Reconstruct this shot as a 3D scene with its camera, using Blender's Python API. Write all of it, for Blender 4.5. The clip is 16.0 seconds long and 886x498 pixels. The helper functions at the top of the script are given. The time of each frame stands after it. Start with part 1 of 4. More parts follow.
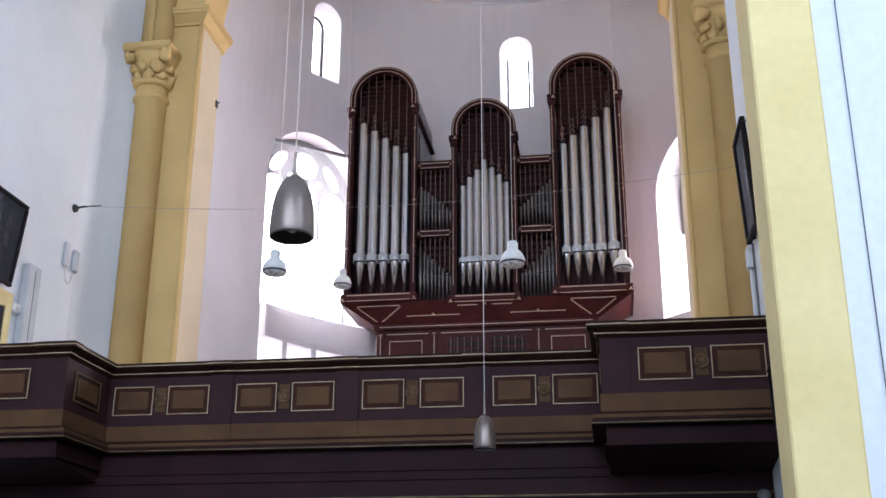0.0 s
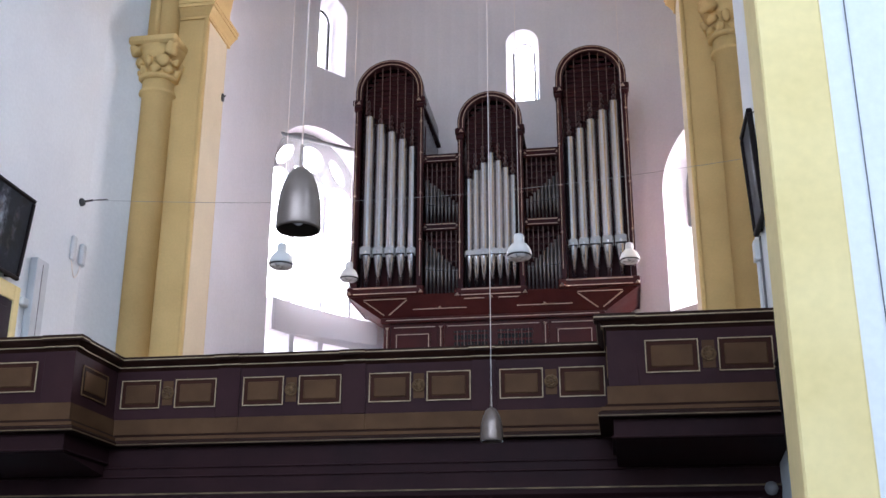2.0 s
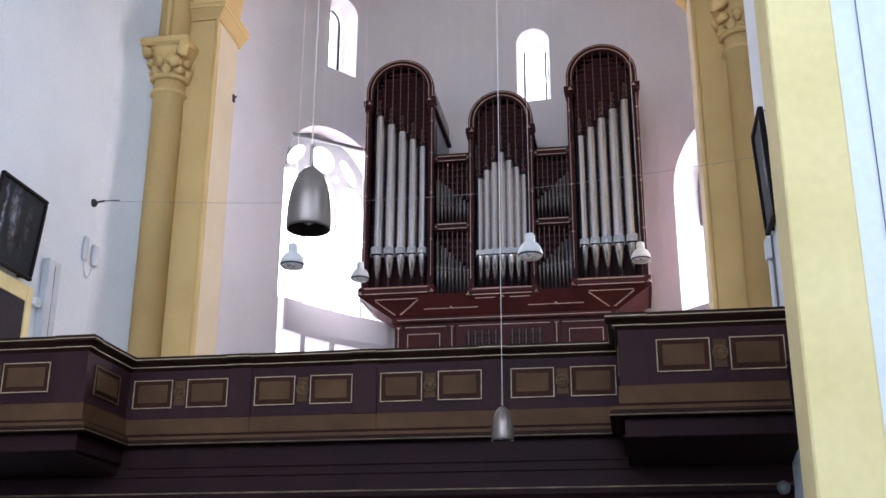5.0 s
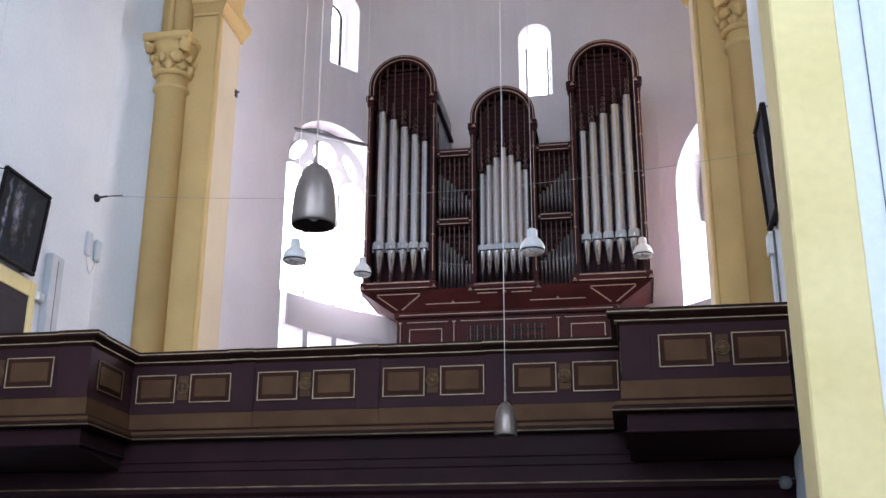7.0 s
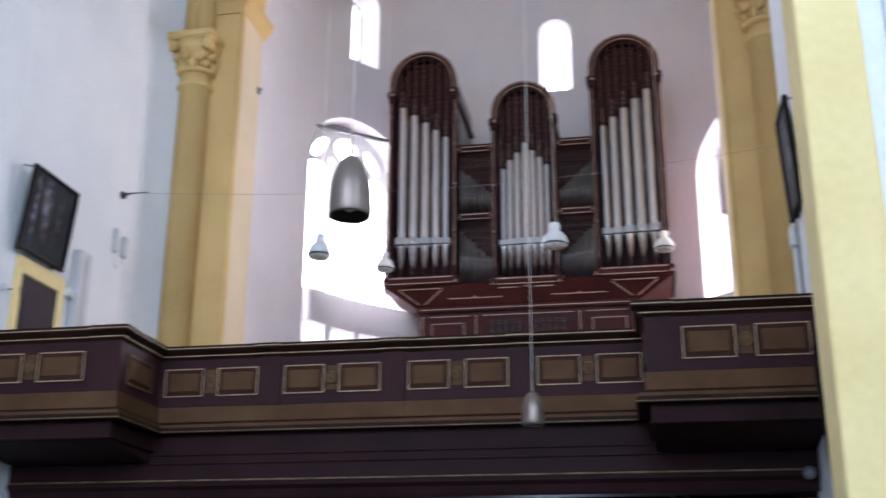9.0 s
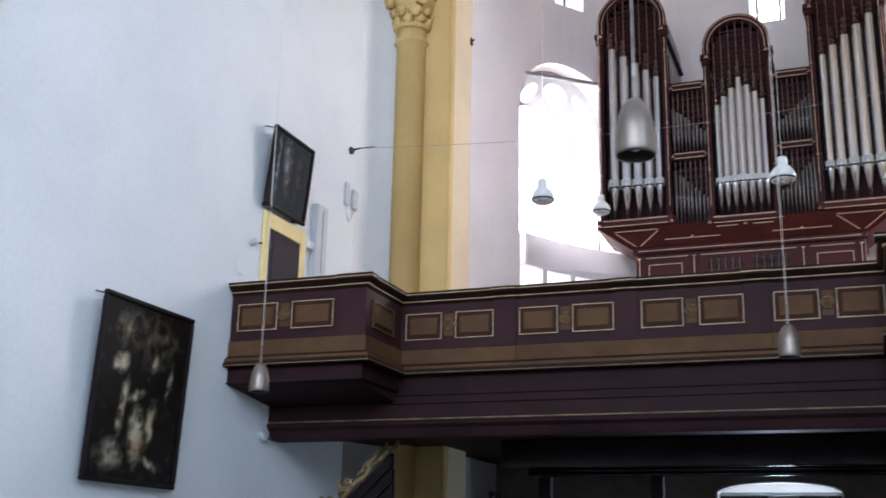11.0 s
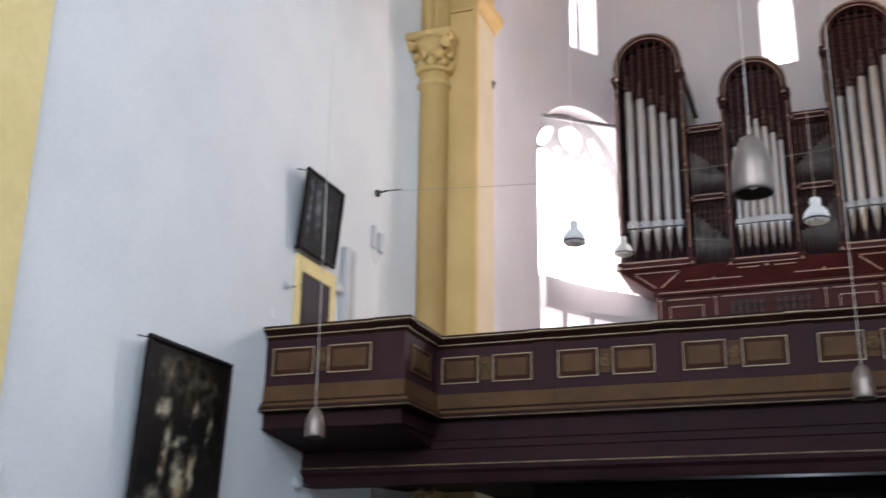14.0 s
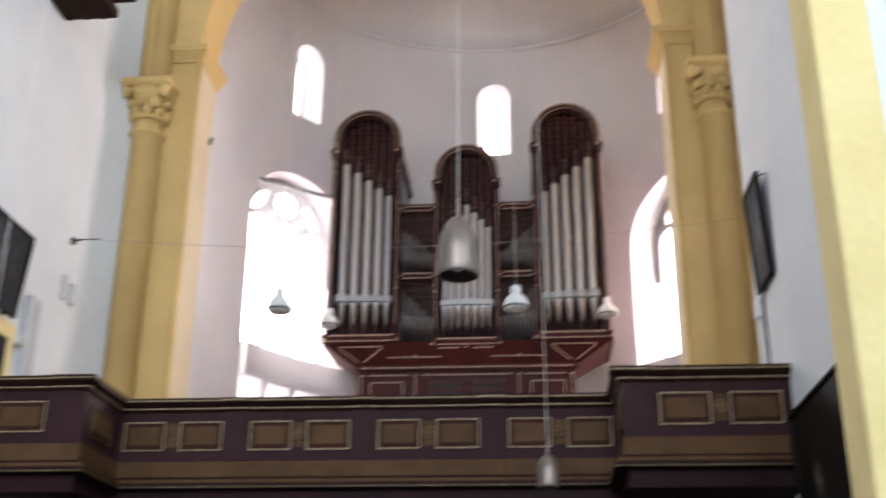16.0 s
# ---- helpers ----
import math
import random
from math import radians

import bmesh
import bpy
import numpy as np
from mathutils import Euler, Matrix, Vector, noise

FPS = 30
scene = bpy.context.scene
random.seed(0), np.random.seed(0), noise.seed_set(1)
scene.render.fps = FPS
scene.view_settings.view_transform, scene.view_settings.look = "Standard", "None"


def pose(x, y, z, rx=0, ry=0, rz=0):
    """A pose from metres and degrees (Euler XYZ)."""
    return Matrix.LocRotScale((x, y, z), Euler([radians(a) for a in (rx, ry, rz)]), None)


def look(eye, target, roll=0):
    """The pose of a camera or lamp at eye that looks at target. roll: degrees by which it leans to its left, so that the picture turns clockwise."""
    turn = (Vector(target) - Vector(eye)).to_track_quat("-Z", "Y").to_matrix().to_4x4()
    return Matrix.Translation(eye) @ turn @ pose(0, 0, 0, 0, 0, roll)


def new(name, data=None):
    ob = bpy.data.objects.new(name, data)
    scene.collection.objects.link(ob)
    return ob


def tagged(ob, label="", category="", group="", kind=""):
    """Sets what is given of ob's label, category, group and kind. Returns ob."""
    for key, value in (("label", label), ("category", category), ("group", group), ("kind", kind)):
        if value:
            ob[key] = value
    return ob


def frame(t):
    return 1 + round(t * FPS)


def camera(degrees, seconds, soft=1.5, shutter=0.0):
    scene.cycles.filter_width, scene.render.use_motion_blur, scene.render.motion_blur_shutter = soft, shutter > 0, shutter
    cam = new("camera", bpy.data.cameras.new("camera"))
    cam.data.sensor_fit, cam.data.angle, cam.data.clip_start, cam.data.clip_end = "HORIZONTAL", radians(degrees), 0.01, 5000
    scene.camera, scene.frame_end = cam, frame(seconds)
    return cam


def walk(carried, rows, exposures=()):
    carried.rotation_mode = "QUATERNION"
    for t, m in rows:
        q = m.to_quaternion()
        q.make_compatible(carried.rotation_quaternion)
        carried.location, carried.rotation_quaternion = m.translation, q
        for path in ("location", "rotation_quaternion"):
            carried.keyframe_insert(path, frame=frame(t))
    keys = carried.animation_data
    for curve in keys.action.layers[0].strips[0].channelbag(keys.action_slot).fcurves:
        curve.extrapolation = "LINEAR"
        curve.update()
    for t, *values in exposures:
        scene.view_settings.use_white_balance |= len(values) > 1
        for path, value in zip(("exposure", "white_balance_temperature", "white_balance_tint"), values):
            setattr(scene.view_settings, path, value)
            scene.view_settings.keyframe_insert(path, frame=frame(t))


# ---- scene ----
cam = camera(43.8, 16.0, shutter=0.9)
PATH = [
    (0, (-1.562, -0.408, 1.58), (-1.847, 1.455, 2.248), 0.2),
    (1, (-1.561, -0.398, 1.577), (-1.851, 1.468, 2.234), 0.1),
    (2, (-1.567, -0.395, 1.577), (-1.864, 1.471, 2.234), 0.2),
    (3, (-1.562, -0.391, 1.569), (-1.872, 1.472, 2.227), 0.3),
    (3.5, (-1.559, -0.391, 1.571), (-1.874, 1.472, 2.226), 0.3),
    (4, (-1.558, -0.392, 1.57), (-1.875, 1.47, 2.226), 0.3),
    (6.5, (-1.567, -0.421, 1.571), (-1.883, 1.442, 2.228), 0.2),
    (7, (-1.572, -0.433, 1.566), (-1.892, 1.432, 2.214), 0.3),
    (7.5, (-1.575, -0.44, 1.565), (-1.877, 1.431, 2.205), -0.1),
    (8, (-1.624, -0.437, 1.567), (-1.899, 1.441, 2.196), -0.3),
    (8.5, (-1.668, -0.503, 1.503), (-1.931, 1.377, 2.135), -0.5),
    (9, (-1.639, -0.593, 1.468), (-1.992, 1.268, 2.11), 0.3),
    (9.5, (-1.556, -0.732, 1.382), (-2.06, 1.103, 1.997), 2.1),
    (10, (-1.589, -0.961, 1.281), (-2.225, 0.844, 1.86), 3.2),
    (12.5, (-2.99, -1.197, 1.299), (-3.703, 0.597, 1.82), 0.5),
    (13, (-2.996, -1.149, 1.335), (-3.725, 0.638, 1.858), 1.2),
    (13.5, (-2.981, -1.306, 1.268), (-3.707, 0.462, 1.856), 1.4),
    (14, (-2.965, -1.299, 1.288), (-3.636, 0.48, 1.909), 0.8),
    (14.5, (-2.971, -1.184, 1.321), (-3.517, 0.642, 1.926), 0.7),
    (15, (-2.975, -1.088, 1.355), (-3.412, 0.765, 1.968), 0.5),
    (15.5, (-2.975, -0.988, 1.393), (-3.293, 0.864, 2.076), 0.4),
    (16, (-2.982, -0.861, 1.445), (-3.139, 0.989, 2.188), 0.4),
]
EXPOSURE = [(0.0, 0.0, 6200, 15), (9.0, 0.02, 6150, 14), (10.0, 0.24, 6250, 12), (12.5, 0.16, 6500, 12), (13.0, 0.15, 6800, 13), (13.5, 0.09, 6800, 13), (15.0, 0.13, 6950, 13), (16.0, 0.12, 7050, 13)]
walk(cam, [(t, look(eye, target, roll)) for t, eye, target, roll in PATH], EXPOSURE)

# ---------------- light ----------------
world = bpy.data.worlds.new("sky")
scene.world = world
world.use_nodes = True
wn = world.node_tree.nodes
sky = wn.new("ShaderNodeTexSky")
sky.sky_type, sky.sun_disc, sky.sun_elevation, sky.sun_rotation = "NISHITA", False, radians(40), radians(200)
world.node_tree.links.new(sky.outputs[0], wn["Background"].inputs[0])
wn["Background"].inputs[1].default_value = 0.1


def window_light(name, m, sx, sy, watts, color):
    lamp = bpy.data.lights.new(name, "AREA")
    lamp.shape, lamp.size, lamp.size_y, lamp.energy, lamp.color = "RECTANGLE", sx, sy, watts, color
    ob = new(name, lamp)
    ob.matrix_world = m
    return ob


COOL, NEUTRAL = (0.62, 0.79, 1.0), (0.945, 0.93, 1.0)
EAST_W, SIDE_W, SMALL_W = 1260, 860, 130
BIG_W = {"window_1": 2200, "window_2": 2500}

# ---------------- materials ----------------


def material(name, color, color2=None, rough=0.6, metal=0.0, scale=3.0, detail=60.0, bump=0.1, dark=0.0, spec=0.5):
    """A surface with large stains, fine grain and a little relief."""
    m = bpy.data.materials.new(name)
    m.use_nodes = True
    n, l = m.node_tree.nodes, m.node_tree.links
    b = n["Principled BSDF"]
    b.inputs["Roughness"].default_value, b.inputs["Metallic"].default_value = rough, metal
    b.inputs["Specular IOR Level"].default_value = spec
    tc = n.new("ShaderNodeTexCoord")
    big, fine = n.new("ShaderNodeTexNoise"), n.new("ShaderNodeTexNoise")
    big.inputs["Scale"].default_value, big.inputs["Detail"].default_value = scale, 5
    fine.inputs["Scale"].default_value, fine.inputs["Detail"].default_value = detail, 3
    for t in (big, fine):
        l.new(tc.outputs["Object"], t.inputs["Vector"])
    ramp = n.new("ShaderNodeValToRGB")
    c2 = color2 or tuple(0.8 * c for c in color)
    ramp.color_ramp.elements[0].position, ramp.color_ramp.elements[1].position = 0.35, 0.65
    ramp.color_ramp.elements[0].color, ramp.color_ramp.elements[1].color = (*c2, 1), (*color, 1)
    l.new(big.outputs["Fac"], ramp.inputs["Fac"])
    mix = n.new("ShaderNodeMix")
    mix.data_type, mix.blend_type = "RGBA", "MULTIPLY"
    mix.inputs["Factor"].default_value = 0.14
    l.new(ramp.outputs["Color"], mix.inputs["A"])
    l.new(fine.outputs["Fac"], mix.inputs["B"])
    gain = n.new("ShaderNodeMix")
    gain.data_type, gain.blend_type = "RGBA", "MULTIPLY"
    gain.inputs["Factor"].default_value = 1.0
    l.new(mix.outputs["Result"], gain.inputs["A"])
    gain.inputs["B"].default_value = (1.06, 1.06, 1.06, 1)
    l.new(gain.outputs["Result"], b.inputs["Base Color"])
    vary = 0.12 if scale > 0.2 else 0.03
    rr = n.new("ShaderNodeMapRange")
    rr.inputs["To Min"].default_value, rr.inputs["To Max"].default_value = max(0.03, rough - vary), min(1, rough + vary)
    l.new(big.outputs["Fac"], rr.inputs["Value"])
    l.new(rr.outputs["Result"], b.inputs["Roughness"])
    bp = n.new("ShaderNodeBump")
    bp.inputs["Strength"].default_value, bp.inputs["Distance"].default_value = bump, 0.01
    l.new(fine.outputs["Fac"], bp.inputs["Height"])
    l.new(bp.outputs["Normal"], b.inputs["Normal"])
    return m


PLASTER = material("white_plaster", (0.80, 0.80, 0.79), (0.74, 0.74, 0.74), 0.9, scale=0.5, detail=14, bump=0.12, spec=0.2)
APSE = material("apse_plaster", (0.77, 0.735, 0.745), (0.71, 0.675, 0.685), 0.9, scale=0.35, detail=14, bump=0.12, spec=0.2)
CREAM = material("cream_paint", (0.74, 0.60, 0.40), (0.68, 0.545, 0.36), 0.8, scale=0.8, detail=20, bump=0.08, spec=0.25)
OCHRE = material("ochre_paint", (0.70, 0.47, 0.19), (0.61, 0.40, 0.155), 0.8, scale=0.8, detail=20, bump=0.2, spec=0.25)
YELLOW = material("pale_yellow_paint", (0.86, 0.68, 0.33), (0.80, 0.62, 0.28), 0.8, scale=1.0, detail=9, bump=0.08, spec=0.25)
STONE = material("floor_stone", (0.085, 0.073, 0.064), (0.06, 0.052, 0.046), 0.6, scale=1.5, detail=40)
AUBERGINE = material("aubergine_wood", (0.047, 0.0185, 0.0195), (0.034, 0.013, 0.0145), 0.6, scale=1.2, detail=50, spec=0.1)
# AUBERGINE darkened to carry the shade on the gallery's lower faces and undersides
FASCIA = material("shade_darkened_wood", (0.033, 0.0125, 0.0135), (0.023, 0.0085, 0.0095), 0.6, scale=1.2, detail=50, spec=0.1)
# gilding of the lower lines, darker than GILT
LOWGILT = material("darker_gilding", (0.23, 0.155, 0.08), (0.10, 0.065, 0.033), 0.55, 0.05, scale=3, detail=40, spec=0.2)
BROWN = material("brown_wood", (0.118, 0.06, 0.028), (0.088, 0.043, 0.02), 0.65, scale=1.6, detail=60, spec=0.1)
REDBROWN = material("red_brown_moulding", (0.058, 0.021, 0.013), (0.042, 0.015, 0.009), 0.65, scale=2, detail=60, spec=0.08)
DARKBROWN = material("dark_brown_wood", (0.036, 0.0145, 0.0095), (0.025, 0.0095, 0.0065), 0.6, scale=2, detail=60, spec=0.1)
BLACKWOOD = material("black_wood", (0.013, 0.008, 0.008), (0.009, 0.0055, 0.0055), 0.6, spec=0.12)
GLOSSWOOD = material("polished_black_wood", (0.014, 0.009, 0.009), (0.01, 0.006, 0.006), 0.16, spec=0.6)
GILT = material("gilding", (0.50, 0.37, 0.22), (0.32, 0.225, 0.12), 0.5, 0.05, scale=5, detail=80, spec=0.25)
MAROON = material("maroon_wood", (0.070, 0.0115, 0.0095), (0.05, 0.0085, 0.007), 0.45, scale=1.5, detail=70, spec=0.14)
DARKMAROON = material("dark_maroon_wood", (0.042, 0.008, 0.009), (0.03, 0.006, 0.007), 0.5, scale=1.5, detail=70, spec=0.14)
FINIAL = material("turned_maroon_wood", (0.06, 0.02, 0.018), (0.04, 0.014, 0.012), 0.35, scale=8)
ROSEGILT = material("pale_gilt_line", (0.50, 0.35, 0.26), (0.38, 0.26, 0.19), 0.5, 0.1, scale=6)
CASE = material("lacquered_case_side", (0.05, 0.012, 0.013), (0.036, 0.009, 0.01), 0.22, scale=1.5, detail=40, spec=0.5)
TIN = material("tin_pipe_metal", (0.47, 0.46, 0.475), (0.43, 0.42, 0.435), 0.23, 0.95, scale=0.12, detail=25, bump=0.01)
# small field pipes: darker, browner metal than TIN
FIELDTIN = material("dark_pipe_metal", (0.20, 0.172, 0.162), (0.13, 0.11, 0.104), 0.4, 0.75, scale=2.5, detail=40, bump=0.05)
LIPTIN = material("burnished_lip_metal", (0.36, 0.345, 0.34), (0.3, 0.285, 0.28), 0.42, 0.6, scale=2.5, detail=40, bump=0.03)
BLACK = material("black_gap", (0.008, 0.007, 0.007), (0.006, 0.005, 0.005), 0.8)
STEEL = material("brushed_lamp_metal", (0.205, 0.158, 0.132), (0.16, 0.122, 0.102), 0.36, 0.75, scale=6, detail=120, bump=0.05)
WHITELAMP = material("white_enamel", (0.78, 0.77, 0.75), (0.72, 0.71, 0.69), 0.35, scale=5)
RODGREY = material("grey_rod_paint", (0.2, 0.19, 0.19), (0.16, 0.15, 0.15), 0.5)
CORDGREY = material("thin_steel_wire", (0.3, 0.29, 0.29), (0.24, 0.23, 0.23), 0.5)
CORD = material("pale_cord", (0.85, 0.76, 0.69), (0.78, 0.69, 0.62), 0.6)
CABLE = material("grey_cable", (0.16, 0.15, 0.15), (0.12, 0.11, 0.11), 0.6)
IRON = material("dark_iron", (0.05, 0.047, 0.047), (0.035, 0.033, 0.033), 0.5, 0.5)
GREYBOX = material("grey_box_paint", (0.58, 0.57, 0.57), (0.5, 0.5, 0.5), 0.5)
DOORWOOD = material("door_wood", (0.038, 0.023, 0.028), (0.027, 0.016, 0.02), 0.6, spec=0.15)
TRACERY = material("tracery_stone", (0.30, 0.285, 0.28), (0.24, 0.225, 0.22), 0.9, scale=3)
GILDEDCARVING = material("worn_gilt_carving", (0.30, 0.195, 0.095), (0.10, 0.062, 0.03), 0.5, 0.2, scale=9, detail=40, bump=0.3)

GLASS = bpy.data.materials.new("window_glass")
GLASS.use_nodes = True
gb = GLASS.node_tree.nodes["Principled BSDF"]
gb.inputs["Transmission Weight"].default_value, gb.inputs["Roughness"].default_value, gb.inputs["IOR"].default_value = 1.0, 0.15, 1.1
gb.inputs["Base Color"].default_value = (0.97, 0.98, 1.0, 1)

ROSETTE = material("dull_bronze_carving", (0.17, 0.098, 0.045), (0.085, 0.046, 0.022), 0.55, 0.0, scale=12, spec=0.12)
LATTICE = material("faded_lattice_gilt", (0.15, 0.075, 0.055), (0.10, 0.05, 0.036), 0.5, scale=6)
RIBGLASS = material("ribbed_reflector", (0.7, 0.69, 0.68), (0.45, 0.44, 0.43), 0.3, 0.3, scale=12, detail=30, bump=0.2)
LAMPGLASS = material("ribbed_lamp_glass", (0.75, 0.74, 0.72), (0.62, 0.61, 0.6), 0.2, scale=30)

FABRIC = bpy.data.materials.new("sheer_white_fabric")
FABRIC.use_nodes = True
fn, fl = FABRIC.node_tree.nodes, FABRIC.node_tree.links
fb = fn["Principled BSDF"]
fb.inputs["Base Color"].default_value, fb.inputs["Roughness"].default_value = (0.75, 0.73, 0.73, 1), 0.9
ftl, ftp, fm1, fm2, fout = fn.new("ShaderNodeBsdfTranslucent"), fn.new("ShaderNodeBsdfTransparent"), fn.new("ShaderNodeMixShader"), fn.new("ShaderNodeMixShader"), fn["Material Output"]
ftl.inputs[0].default_value = (0.75, 0.73, 0.73, 1)
fwave = fn.new("ShaderNodeTexNoise")
fwave.inputs["Scale"].default_value = 3
fmr = fn.new("ShaderNodeMapRange")
fmr.inputs["To Min"].default_value, fmr.inputs["To Max"].default_value = 0.82, 0.9
fl.new(fwave.outputs["Fac"], fmr.inputs["Value"])
fm1.inputs[0].default_value = 0.5
fl.new(fb.outputs[0], fm1.inputs[1]), fl.new(ftl.outputs[0], fm1.inputs[2])
fl.new(fmr.outputs["Result"], fm2.inputs[0])
fl.new(fm1.outputs[0], fm2.inputs[1]), fl.new(ftp.outputs[0], fm2.inputs[2]), fl.new(fm2.outputs[0], fout.inputs["Surface"])

GLOW = bpy.data.materials.new("daylight_backdrop")
GLOW.use_nodes = True
GLOW.node_tree.nodes["Principled BSDF"].inputs["Emission Color"].default_value = (0.93, 0.97, 1.0, 1)
GLOW.node_tree.nodes["Principled BSDF"].inputs["Emission Strength"].default_value = 1.3


# weak added glow that stands in for daylight on the arch's white reveal
ARCHGLOW = bpy.data.materials.new("arch_top_glow")
ARCHGLOW.use_nodes = True
ARCHGLOW.node_tree.nodes["Principled BSDF"].inputs["Emission Color"].default_value = (0.93, 0.97, 1.0, 1)
ARCHGLOW.node_tree.nodes["Principled BSDF"].inputs["Emission Strength"].default_value = 0.45


def canvas_material(name, ground, pale, spots, seed):
    """Dark old oil paint with soft pale patches. spots: across, up, half sizes, tilt, strength."""
    m = bpy.data.materials.new(name)
    m.use_nodes = True
    n, l = m.node_tree.nodes, m.node_tree.links
    b = n["Principled BSDF"]
    b.inputs["Roughness"].default_value, b.inputs["Specular IOR Level"].default_value = 0.55, 0.08
    tc, nz, add, sc = n.new("ShaderNodeTexCoord"), n.new("ShaderNodeTexNoise"), n.new("ShaderNodeVectorMath"), n.new("ShaderNodeVectorMath")
    nz.inputs["Scale"].default_value, nz.inputs["Detail"].default_value = 4.6, 6
    sc.operation, add.operation = "SCALE", "ADD"
    sc.inputs["Scale"].default_value = 0.2
    l.new(tc.outputs["Object"], nz.inputs["Vector"]), l.new(nz.outputs["Color"], sc.inputs[0])
    l.new(tc.outputs["Object"], add.inputs[0]), l.new(sc.outputs[0], add.inputs[1])
    total = None
    for y, z, ry, rz, tilt, power in spots:
        mp, g, mul = n.new("ShaderNodeMapping"), n.new("ShaderNodeTexGradient"), n.new("ShaderNodeMath")
        mp.vector_type, g.gradient_type, mul.operation = "TEXTURE", "SPHERICAL", "MULTIPLY"
        mp.inputs["Location"].default_value, mp.inputs["Rotation"].default_value, mp.inputs["Scale"].default_value = (0.1, y + 0.1, z + 0.1), (tilt, 0, 0), (1, ry, rz)
        mul.inputs[1].default_value = power
        l.new(add.outputs[0], mp.inputs["Vector"]), l.new(mp.outputs[0], g.inputs["Vector"]), l.new(g.outputs["Fac"], mul.inputs[0])
        if total is None:
            total = mul.outputs[0]
        else:
            mx = n.new("ShaderNodeMath")
            mx.operation = "MAXIMUM"
            l.new(total, mx.inputs[0]), l.new(mul.outputs[0], mx.inputs[1])
            total = mx.outputs[0]
    fine = n.new("ShaderNodeTexNoise")
    fine.inputs["Scale"].default_value, fine.inputs["Detail"].default_value, fine.inputs["Roughness"].default_value, fine.inputs["Distortion"].default_value = 4.0 + seed, 6, 0.55, 0.4
    fold = n.new("ShaderNodeMapRange")
    fold.inputs["From Min"].default_value, fold.inputs["From Max"].default_value = 0.22, 0.72
    l.new(tc.outputs["Object"], fine.inputs["Vector"])
    mod = n.new("ShaderNodeMath")
    mod.operation = "MULTIPLY_ADD"
    l.new(fine.outputs["Fac"], fold.inputs["Value"])
    l.new(total, mod.inputs[0]), l.new(fold.outputs["Result"], mod.inputs[1])
    low = n.new("ShaderNodeMath")
    low.operation = "MULTIPLY"
    low.inputs[1].default_value = 0.2
    l.new(fine.outputs["Fac"], low.inputs[0]), l.new(low.outputs[0], mod.inputs[2])
    r = n.new("ShaderNodeValToRGB")
    r.color_ramp.elements[0].position, r.color_ramp.elements[1].position = 0.115, 0.52
    r.color_ramp.elements[0].color, r.color_ramp.elements[1].color = (*ground, 1), (*pale, 1)
    mid = r.color_ramp.elements.new(0.24)
    mid.color = (*(0.17 * p + 0.7 * q for p, q in zip(pale, ground)), 1)
    l.new(mod.outputs[0], r.inputs["Fac"]), 
    tone, tint, mixer = n.new("ShaderNodeTexNoise"), n.new("ShaderNodeValToRGB"), n.new("ShaderNodeMix")
    tone.inputs["Scale"].default_value, tone.inputs["Detail"].default_value = 2.6, 6
    for e, (at, c) in zip((tint.color_ramp.elements[0], tint.color_ramp.elements[1], tint.color_ramp.elements.new(0.5)), ((0.38, (0.7, 0.5, 0.33, 1)), (0.62, (0.55, 0.66, 0.8, 1)), (0.5, (1, 0.93, 0.82, 1)))):
        e.position, e.color = at, c
    mixer.data_type, mixer.blend_type = "RGBA", "MULTIPLY"
    mixer.inputs["Factor"].default_value = 0.9
    l.new(tc.outputs["Object"], tone.inputs["Vector"]), l.new(tone.outputs["Fac"], tint.inputs["Fac"])
    l.new(r.outputs["Color"], mixer.inputs[6]), l.new(tint.outputs["Color"], mixer.inputs[7])
    l.new(mixer.outputs[2], b.inputs["Base Color"])
    return m


OIL = canvas_material("old_oil_paint", (0.009, 0.0065, 0.005), (0.5, 0.45, 0.35), (
    (-0.4, 1.12, 0.13, 0.52, -0.12, 0.85), (0.02, 0.72, 0.26, 0.55, 0.1, 1.0), (0.32, 0.92, 0.16, 0.48, -0.15, 0.75), (-0.12, 1.3, 0.3, 0.1, 0.45, 0.7),
    (-0.55, 1.76, 0.22, 0.2, 0.3, 0.8), (0.26, 1.82, 0.1, 0.3, -0.35, 0.65), (0.7, 1.62, 0.06, 0.36, -0.2, 0.5), (0.35, 0.36, 0.3, 0.09, -0.5, 0.7),
    (-0.5, 2.3, 0.34, 0.34, 0.5, 0.3), (0.55, 2.28, 0.4, 0.12, 0.2, 0.35), (0.2, 2.2, 0.8, 0.5, 0.0, 0.18), (-0.55, 0.42, 0.45, 0.26, 0.1, 0.5)), 1.0)
OIL2 = canvas_material("dark_oil_paint", (0.008, 0.010, 0.016), (0.20, 0.22, 0.29), (
    (-0.5, 0.9, 0.07, 0.95, 0.02, 0.7), (-0.15, 1.0, 0.2, 0.85, 0.1, 0.55), (0.3, 0.8, 0.12, 0.7, -0.1, 0.25)), 4.0)
OIL3 = canvas_material("brown_oil_paint", (0.010, 0.008, 0.007), (0.30, 0.26, 0.2), (
    (0.2, 0.95, 0.3, 0.6, 0.1, 0.8), (-0.3, 0.9, 0.2, 0.5, -0.3, 0.5), (0.4, 1.7, 0.25, 0.3, 0.2, 0.6)), 2.0)

# ---------------- building helpers ----------------


def mesh_of(name, bm):
    me = bpy.data.meshes.new(name)
    bmesh.ops.recalc_face_normals(bm, faces=bm.faces)
    bm.to_mesh(me)
    bm.free()
    return me


